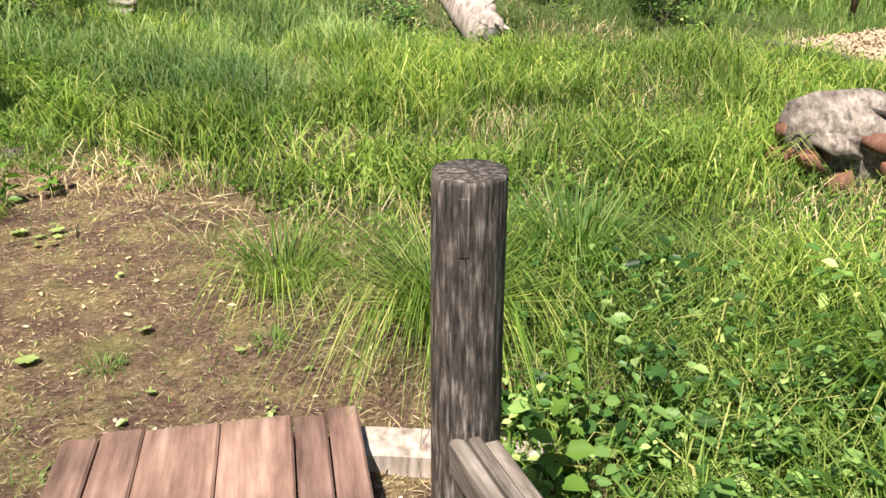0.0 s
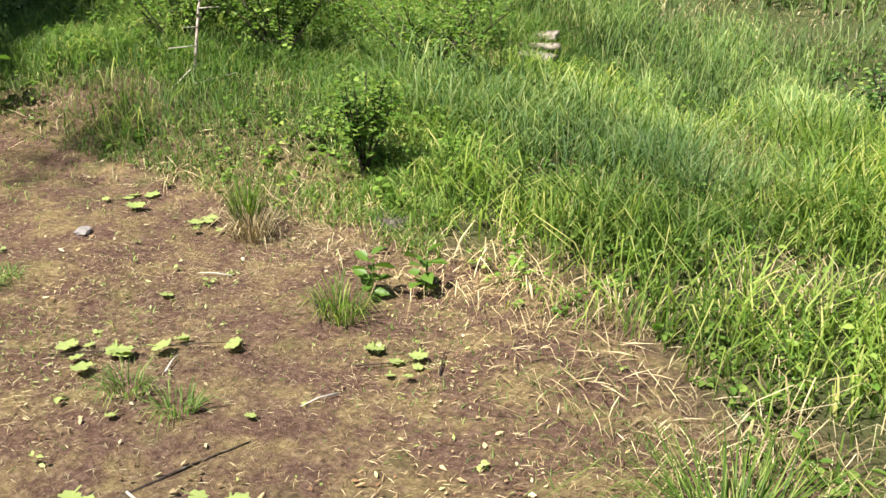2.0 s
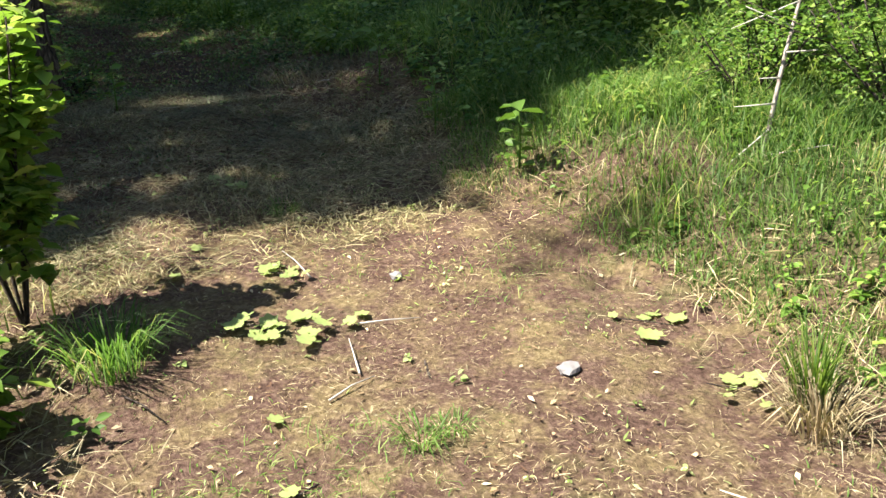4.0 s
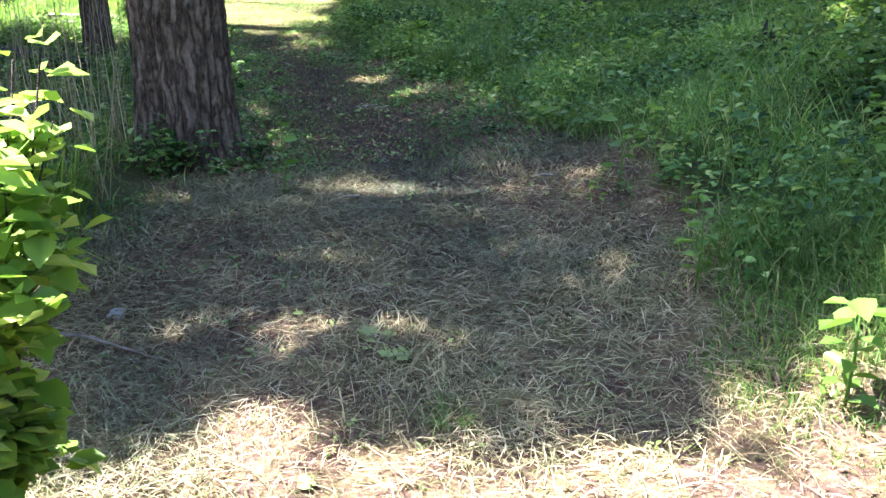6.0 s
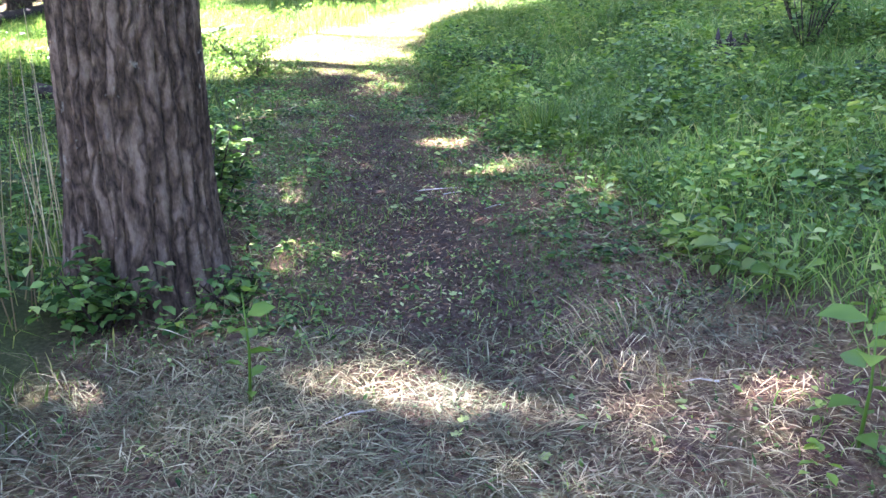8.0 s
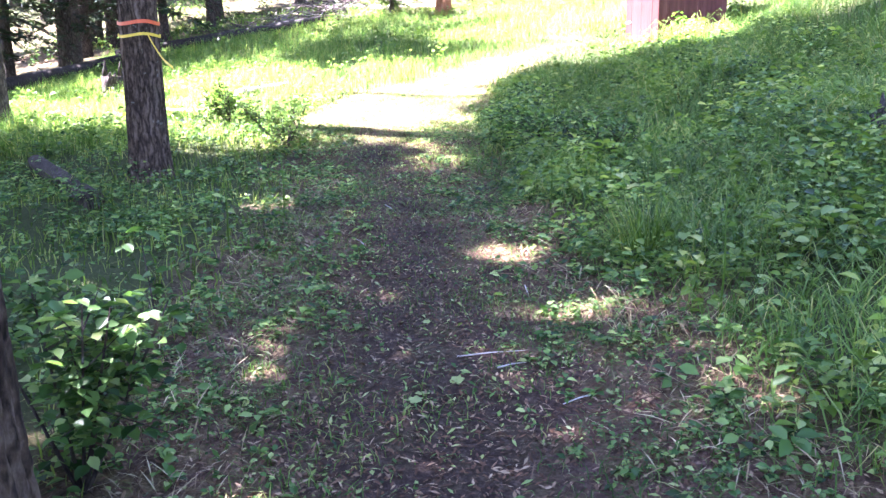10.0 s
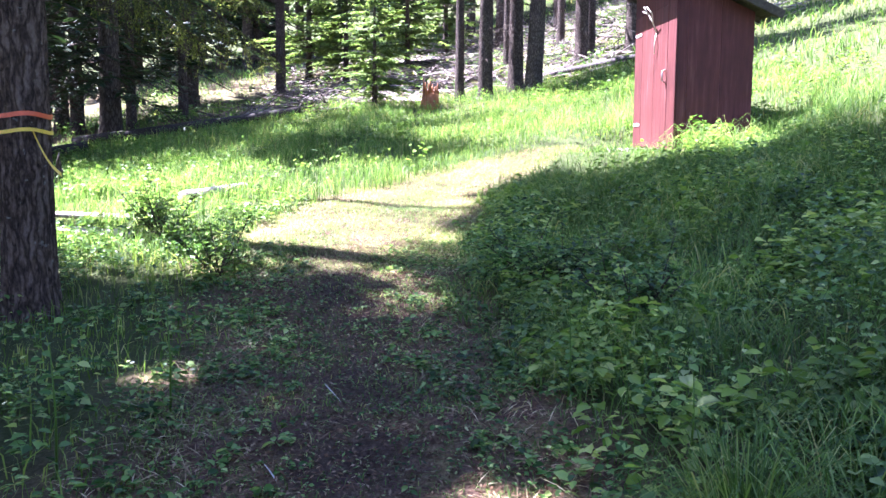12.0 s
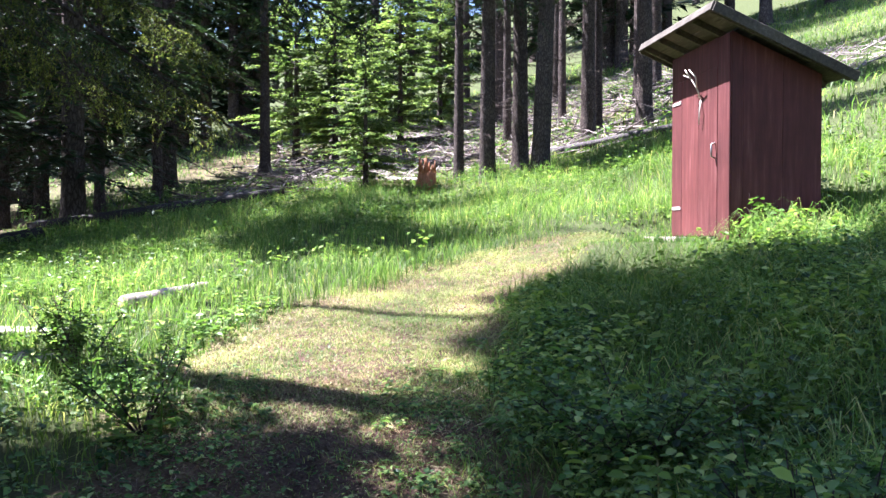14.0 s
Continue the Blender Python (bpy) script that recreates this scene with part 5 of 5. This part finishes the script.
def bush(name, x, y, tall, wide, n, leaf, mat, label, seed, stems=7, group=""):
    """A shrub: stems that fork, with leaves along the twigs."""
    r = np.random.RandomState(seed)
    ob = thing(name, pose(x, y, hz(x, y) - 0.02), label, "shrub", group)
    a = r.uniform(0, 6.283, stems)
    tips = np.stack([np.cos(a) * wide * r.uniform(0.2, 1, stems), np.sin(a) * wide * r.uniform(0.2, 1, stems), tall * r.uniform(0.7, 1.0, stems)], 1)
    s0 = [np.zeros(3)] * stems
    s1 = list(tips)
    rad = [0.009] * stems
    k = r.randint(0, stems, stems * 5)
    f = r.uniform(0.3, 0.9, stems * 5)
    b0 = tips[k] * f[:, None]
    b1 = b0 + r.normal(0, 0.22, (stems * 5, 3)) * wide + np.array([0, 0, 0.1 * tall])
    s0, s1 = np.concatenate([np.array(s0), b0]), np.concatenate([np.array(s1), b1])
    stems_ob = part("stemwork", mesh_of("stemwork", *sticks(s0, s1, np.array(rad + [0.004] * (stems * 5)))), DARKBARK, ob)
    tagged(stems_ob, kind="stuff")
    k = r.randint(0, len(s0), n)
    f = r.uniform(0.25, 1.0, n)
    c = s0[k] + (s1[k] - s0[k]) * f[:, None] + r.normal(0, 0.035, (n, 3))
    c[:, 2] = np.maximum(c[:, 2], 0.03)
    a = r.uniform(0, 6.283, n)
    d = np.stack([np.cos(a), np.sin(a), r.uniform(-0.5, 0.4, n)], 1)
    L = leaf * r.uniform(0.6, 1.3, n)
    part("leaves", mesh_of("leaves", *leaves(c, d, L, L * 0.65, r)[:2]), mat, ob)
    return ob


bush("leafy_shrub", -5.22, 2.54, 1.38, 0.4, 1500, 0.082, SUNLEAF, "tall leafy shrub at the clearing's edge", 81, 9)
bush("leafy_shrub", -4.45, 2.36, 0.4, 0.26, 170, 0.085, SUNLEAF, "low leafy seedlings beside the tall shrub", 97, 6)
bush("leafy_shrub", -4.95, 2.3, 0.6, 0.3, 420, 0.075, SUNLEAF, "low leafy seedlings beside the tall shrub", 98, 7)
bush("leafy_shrub", -2.95, 5.3, 0.66, 0.2, 800, 0.036, BUSHLEAF, "small dense green shrub in the grass", 82)
bush("leafy_shrub", -0.35, 8.3, 0.6, 0.6, 700, 0.05, HERB, "low bush beside the bleached log", 83)
bush("leafy_shrub", 2.3, 9.3, 0.9, 0.9, 1100, 0.06, HERB, "dark green bush behind the small log", 84)
bush("leafy_shrub", 1.2, 9.6, 0.7, 0.6, 700, 0.06, HERB, "green bush in the rough grass", 85)
bush("leafy_shrub", -4.4, 6.6, 0.75, 0.9, 2400, 0.038, BUSHLEAF, "sunlit leafy bush on the bank", 86, 12)
bush("leafy_shrub", -3.4, 7.0, 0.65, 0.8, 1800, 0.038, BUSHLEAF, "sunlit leafy bush on the bank", 87, 10)
bush("leafy_shrub", -4.95, 6.15, 0.5, 0.5, 1200, 0.034, BUSHLEAF, "sunlit leafy bush round the dead sapling", 111, 11)
bush("leafy_shrub", -5.5, 6.9, 0.75, 0.7, 1600, 0.04, BUSHLEAF, "sunlit leafy bush on the bank", 112, 12)
bush("leafy_shrub", -16.5, 5.35, 0.5, 0.65, 1300, 0.055, HERB, "dark leafy bush at the path's edge", 88, 14)
bush("leafy_shrub", -15.2, 5.6, 0.5, 0.6, 1100, 0.055, HERB, "dark leafy bush at the path's edge", 89, 14)
bush("leafy_shrub", -13.4, 8.0, 1.5, 0.7, 1500, 0.06, HERB, "dense upright shrub on the bank", 90, 12)
bush("leafy_shrub", -10.3, 2.95, 0.75, 0.45, 900, 0.055, HERB, "broad-leaved shrub behind the fir", 91, 8)
bush("leafy_shrub", -9.05, 2.72, 0.32, 0.3, 320, 0.06, HERB, "leafy weeds round the foot of the fir", 95, 9)
bush("leafy_shrub", -9.2, 3.25, 0.22, 0.22, 160, 0.05, HERB, "leafy weeds round the foot of the fir", 96, 7)
bush("leafy_shrub", -17.6, 2.5, 0.6, 0.6, 700, 0.05, BUSHLEAF, "sunlit low bush beside the path", 92, 10)
bush("leafy_shrub", -19.0, 1.6, 0.7, 0.6, 700, 0.05, BUSHLEAF, "sunlit low bush in the meadow", 93, 10)
bush("leafy_shrub", -21.5, 8.15, 0.42, 0.45, 260, 0.09, BUSHLEAF, "low weeds against the outhouse wall", 94, 8)
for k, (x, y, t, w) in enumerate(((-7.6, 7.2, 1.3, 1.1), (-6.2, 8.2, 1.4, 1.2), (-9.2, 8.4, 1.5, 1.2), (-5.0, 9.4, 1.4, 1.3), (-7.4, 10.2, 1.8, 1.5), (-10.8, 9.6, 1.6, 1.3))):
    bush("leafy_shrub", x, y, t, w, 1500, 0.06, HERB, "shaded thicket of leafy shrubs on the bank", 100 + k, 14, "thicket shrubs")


# ---- single plants, tufts and cut leaves ----


def tuft(x, y, tall, n, mat, label, seed, wide=0.007, spread=0.09, lean=(0.2, 1.0), droop=0.7):
    r = np.random.RandomState(seed)
    a = r.uniform(0, 6.283, n)
    q = spread * np.sqrt(r.rand(n))
    ob = part("grass_tuft", mesh_of("grass_tuft", *blades(np.cos(a) * q, np.sin(a) * q, tall * r.uniform(0.5, 1.15, n), wide * r.uniform(0.6, 1.4, n), r.uniform(lean[0], lean[1], n), r, droop,
                                                          np.zeros(n), a + r.uniform(-0.6, 0.6, n))), mat)
    ob.matrix_basis = pose(x, y, hz(x, y) - 0.01)
    return tagged(ob, label, "grass tuft", "grass tufts")


tuft(-0.68, 3.3, 0.3, 420, GRASS, "arching green grass tuft on the soil", 201, 0.0042, 0.13, (0.3, 1.7), 0.95)
tuft(0.02, 2.95, 0.46, 900, GRASS, "large arching grass clump behind the post", 202, 0.0045, 0.16, (0.3, 1.7), 0.95)
tuft(0.55, 3.3, 0.5, 260, MEADOW, "arching grass clump in the rough grass", 203, 0.008, 0.12)
tuft(1.5, 2.3, 0.55, 260, GRASS, "arching grass clump in the rough grass", 204, 0.008, 0.14)
tuft(1.15, 1.5, 0.5, 260, GRASS, "arching grass clump in the rough grass", 205, 0.008, 0.14)
tuft(-3.2, 4.62, 0.22, 200, STRAW, "dry straw-coloured grass tuft", 206, 0.005)
tuft(-3.3, 4.7, 0.3, 160, GRASS, "thin green tuft beside dry straw", 207, 0.005, 0.06, (0.1, 0.5))
tuft(-4.72, 2.79, 0.24, 260, MEADOW, "sunlit grass tuft near the shrub", 208, 0.005, 0.14)
tuft(-2.35, 4.1, 0.2, 120, GRASS, "low green tuft on the soil", 209, 0.005)
tuft(-12.6, 5.35, 0.42, 300, GRASS, "drooping soft grass clump on the bank", 210, 0.006, 0.16)
tuft(-11.6, 5.15, 0.13, 110, STRAW, "dry drooping grass clump on the bank", 211, 0.004, 0.3, (0.8, 1.7), 0.6)
tuft(-8.5, 4.95, 0.13, 190, STRAW, "dry grass hanging over the bare bank", 212, 0.004, 0.42, (0.8, 1.7), 0.6)
tuft(-6.9, 2.15, 0.5, 240, GRASS, "tall grass clump under the trees", 213, 0.008, 0.2)
tuft(-8.1, 2.1, 0.6, 300, GRASS, "tall grass clump under the trees", 214, 0.008, 0.25)
rs = random.Random(31)
for k in range(26):
    x, y = rs.uniform(-6, -0.3), rs.uniform(1.6, 4.6)
    if edge_distance(np.array([x]), np.array([y]))[0] > 0.1:
        tuft(x, y, rs.uniform(0.05, 0.12), 70, MEADOW, "small low grass tuft on the trodden soil", 220 + k, 0.004, 0.06, (0.4, 1.3))


def lobed_leaf(size):
    """A five-lobed leaf blade, slightly cupped, with a stalk."""
    lobes = [(0, 0.95), (14, 0.8), (26, 0.7), (44, 0.86), (58, 0.84), (76, 0.66), (100, 0.7), (125, 0.6), (155, 0.42), (180, 0.2)]
    pol = [(a, r) for a, r in lobes] + [(-a, r) for a, r in lobes[-2:0:-1]]
    v = [(0, 0, 0.0)] + [(math.sin(radians(a)) * r * size * 0.62, math.cos(radians(a)) * r * size * 0.62, (0.14 * r * r - 0.05 * (i % 2)) * size) for i, (a, r) in enumerate(pol)]
    n = len(pol)
    tris = [(0, 1 + (i + 1) % n, 1 + i) for i in range(n)]
    v += [(-0.004, 0, 0), (0.004, 0, 0), (0.003, -size * 0.55, 0.01), (-0.003, -size * 0.55, 0.01)]
    return mesh_of("leaf", v, [(n + 1, n + 2, n + 3, n + 4)], tris)


LEAF = [lobed_leaf(s) for s in (0.045, 0.068, 0.092)]


def cut_leaf(x, y, k, seed, mat=MAPLE, label="single cut lobed green leaf on the soil"):
    r = random.Random(seed)
    ob = part("cut_leaf", LEAF[k], mat)
    ob.matrix_basis = pose(x, y, hz(x, y) + 0.018, r.uniform(-14, 14), r.uniform(-14, 14), r.uniform(0, 360))
    return tagged(ob, label, "leaf", "cut leaves")


def cutting(x, y, n, seed, mat=MAPLE, label="wilting heap of cut lobed green leaves"):
    r = random.Random(seed)
    ob = thing("leafy_cutting", pose(x, y, hz(x, y)), label, "leaves", "leafy cuttings")
    part("twig", tube([(-0.12, -0.08, 0.015), (0, 0, 0.02), (0.1, 0.06, 0.02)], [0.0028, 0.0024, 0.0015], 6), DARKBARK, ob)
    for i in range(n):
        part("leaf", LEAF[r.randint(0, 2)], mat, ob, at=pose(r.uniform(-0.13, 0.13), r.uniform(-0.1, 0.1), 0.012 + 0.003 * i, r.uniform(-16, 16), r.uniform(-16, 16), r.uniform(0, 360)))
    return ob


cutting(-1.95, 2.84, 14, 1)
cutting(-2.31, 2.63, 14, 2)
cutting(-1.96, 3.84, 8, 3)
cutting(-2.98, 3.36, 8, 4, BUSHLEAF, "balled clump of pulled green weeds")
cutting(-5.16, 3.57, 10, 5)
cutting(-4.75, 3.32, 10, 6)
cutting(-6.36, 3.69, 8, 7, HERB, "heap of cut green leaves on the shaded path")
cutting(-4.65, 3.55, 9, 10)
cutting(-2.66, 3.6, 5, 11)
cutting(-3.97, 4.63, 6, 12, BUSHLEAF, "flat rosette of broad green weed leaves")
cutting(-3.46, 4.58, 7, 8, BUSHLEAF, "flat rosette of broad green weed leaves")
cutting(-10.95, 4.1, 3, 9, HERB, "few cut leaves on the shaded path")
for k, (x, y, s) in enumerate(((-1.5, 2.67, 2), (-4.63, 3.72, 1), (-1.15, 2.9, 1), (-2.6, 3.1, 0), (-1.0, 2.5, 0), (-3.1, 3.9, 1), (-4.1, 3.2, 1), (-2.2, 3.3, 0), (-0.75, 2.75, 0), (-5.6, 3.3, 1), (-5.35, 3.15, 1), (-3.7, 3.1, 1))):
    cut_leaf(x, y, s, 50 + k)
rs = random.Random(32)
for k in range(40):
    x, y = rs.uniform(-18, -6.2), rs.uniform(2.9, 5.2)
    cut_leaf(x, y, 0, 90 + k, HERB if k % 3 else LITTER, "small fallen leaf on the shaded path")


def broad_plant(x, y, tall, n, leaf, mat, label, seed):
    """An upright weed with broad leaves on a stalk."""
    r = np.random.RandomState(seed)
    ob = thing("broadleaf_weed", pose(x, y, hz(x, y) - 0.01), label, "weed")
    part("stalk", tube([(0, 0, 0), (0.01, 0.01, tall * 0.5), (0.02, 0, tall)], [0.007, 0.005, 0.002], 6), BUSHLEAF, ob)
    a = np.arange(n) * 2.4 + r.uniform(-0.3, 0.3, n)
    c = np.stack([0.01 * np.cos(a), 0.01 * np.sin(a), np.linspace(0.15, 1.0, n) * tall], 1)
    d = np.stack([np.cos(a), np.sin(a), r.uniform(-0.1, 0.5, n)], 1)
    for i in range(n):
        L = np.array([leaf * r.uniform(0.7, 1.2)])
        part("leaf", mesh_of("leaf", *leaves(c[i:i + 1], d[i:i + 1], L, L * 0.6, r)[:2]), mat, ob)
    return ob


broad_plant(-5.45, 5.0, 0.4, 14, 0.12, BUSHLEAF, "broad-leaved bright weed at the edge of the shade", 401)
broad_plant(-6.5, 5.05, 0.42, 16, 0.09, BUSHLEAF, "broad-leaved bright weed on the bank", 402)
broad_plant(-7.66, 5.2, 0.4, 8, 0.12, BUSHLEAF, "upright broad-leaved weed on the bank", 403)
broad_plant(-2.33, 4.3, 0.2, 12, 0.09, BUSHLEAF, "low broad-leaved weed at the grass edge", 404)
broad_plant(-2.15, 4.45, 0.2, 12, 0.09, BUSHLEAF, "low broad-leaved weed at the grass edge", 405)
broad_plant(-8.3, 3.4, 0.42, 9, 0.09, BUSHLEAF, "thin upright leafy sprig beside the path", 406)
broad_plant(0.34, 2.05, 0.42, 12, 0.075, BUSHLEAF, "broad-leaved bright weed beside the railing", 407)
broad_plant(0.3, 1.85, 0.3, 10, 0.08, BUSHLEAF, "broad-leaved bright weed beside the railing", 408)
broad_plant(-13.2, 5.35, 0.42, 6, 0.1, MAPLE, "bright-leaved sprig on the bank", 409)
for k, (x, y, t) in enumerate(((-14.2, 3.0, 0.55), (-14.0, 5.0, 0.5), (-11.3, 5.35, 0.6), (-13.4, 2.75, 0.6), (-17.3, 2.7, 0.6), (-18.3, 2.2, 0.7), (-10.5, 5.9, 0.55))):
    broad_plant(x, y, t, 9, 0.06, HERB, "thin upright seedling among the herbs", 420 + k)


def stick_thing(name, pts, r, mat, label, category="stick"):
    pts = [Vector(p) for p in pts]
    o = pts[0].copy()
    ob = thing(name, Matrix.Translation(o), label, category)
    n = len(pts)
    part("stem", tube([p - o for p in pts], [r * (1 - 0.6 * i / (n - 1)) for i in range(n)], 7, 0.05), mat, ob)
    return ob


z0 = hz(-4.45, 5.7)
sap = stick_thing("dead_sapling", [(-4.45, 5.7, z0), (-4.62, 6.0, z0 + 0.42), (-4.7, 6.2, z0 + 0.75), (-4.72, 6.35, z0 + 1.25)], 0.0125, PALEWOOD, "thin bleached dead sapling leaning on the bank")
rr4 = np.random.RandomState(8)
for k in range(10):
    p = Vector((0, 0, 0)).lerp(Vector((-0.27, 0.6, 1.1)), k / 10)
    e = p + Vector((rr4.uniform(-0.4, 0.4), rr4.uniform(-0.4, 0.1), rr4.uniform(-0.12, 0.12)))
    part("twig", tube([p, e], [0.005, 0.002], 5), STICK, sap)
za = hz(-6.7, 2.6)
stick_thing("dead_stick", [(-6.75, 2.25, hz(-6.75, 2.25) + 0.04), (-6.6, 2.55, za + 0.05), (-6.45, 2.85, hz(-6.45, 2.85) + 0.02)], 0.009, SILVER, "bleached crooked stick lying on the straw")
stick_thing("dead_stick", [(-2.3, 2.75, 0.02), (-2.2, 3.0, 0.03), (-2.12, 3.2, 0.02)], 0.006, DARKBARK, "thin dark twig lying on the soil")
stick_thing("dead_stick", [(-4.1, 3.75, 0.06), (-4.25, 3.8, 0.07), (-4.35, 3.9, 0.07)], 0.008, DARKBARK, "short dark twig lying on the soil")
stick_thing("dead_stick", [(-7.4, 4.15, hz(-7.4, 4.15) + 0.02), (-7.7, 4.05, hz(-7.7, 4.05) + 0.02)], 0.005, DARKBARK, "thin dark twig on the shaded path")
rs = random.Random(33)
for k in range(46):
    x, y = rs.uniform(-18, -0.8), rs.uniform(1.8, 5.0)
    if edge_distance(np.array([x]), np.array([y]))[0] > -0.1:
        a, L = rs.uniform(0, 6.28), rs.uniform(0.12, 0.35)
        x2, y2 = x + math.cos(a) * L, y + math.sin(a) * L
        stick_thing("dead_stick", [(x, y, hz(x, y) + 0.012), ((x + x2) / 2, (y + y2) / 2, hz((x + x2) / 2, (y + y2) / 2) + 0.02), (x2, y2, hz(x2, y2) + 0.012)], 0.004, rs.choice((STICK, DARKBARK)), "thin broken twig on the trodden ground")


def stone(x, y, r, seed, label):
    rr = random.Random(seed)
    bm = bmesh.new()
    bmesh.ops.create_icosphere(bm, subdivisions=2, radius=r)
    for v in bm.verts:
        v.co *= 1 + 0.35 * noise.noise(v.co * (1.6 / r) + Vector((seed, 0, 0)))
        v.co.z *= 0.6
    ob = part("stone", bm, STONE)
    ob.matrix_basis = pose(x, y, hz(x, y) + r * 0.2, 0, 0, rr.uniform(0, 360))
    return tagged(ob, label, "stone")


stone(-6.88, 2.63, 0.04, 1, "small grey stone on the dry grass")
stone(-3.84, 4.15, 0.04, 2, "small pale stone on the soil")
stone(-4.9, 4.0, 0.03, 3, "small pale stone on the soil")
# reedy dry stalks at the fir
r5 = np.random.RandomState(6)
n = 130
x, y = r5.uniform(-10.2, -8.2, n), r5.uniform(1.3, 2.45, n)
s0 = np.column_stack([x, y, height(x, y)])
st = part("dry_stalks", mesh_of("dry_stalks", *sticks(s0, s0 + np.column_stack([r5.normal(0, 0.12, n), r5.normal(0, 0.12, n), r5.uniform(0.6, 1.3, n)]), np.full(n, 0.004))), STRAW)
tagged(st, "thin dry upright stalks beside the fir", "dry stalks", kind="stuff")
# brushwood on the sunlit slope beyond the stand
r6 = np.random.RandomState(12)
n = 2600
x, y = r6.uniform(-52, -33, n), r6.uniform(-1, 18, n)
s0 = np.column_stack([x, y, height(x, y) + 0.05])
a, q = r6.uniform(0, 6.283, n), r6.uniform(0.3, 1.6, n)
e0 = np.column_stack([x + np.cos(a) * q, y + np.sin(a) * q, height(x + np.cos(a) * q, y + np.sin(a) * q) + r6.uniform(0.02, 0.35, n)])
sl = part("brushwood", mesh_of("brushwood", *sticks(s0, e0, r6.uniform(0.012, 0.04, n))), PALEWOOD)
tagged(sl, "bleached slash and broken branches on the slope", "brushwood", kind="stuff")
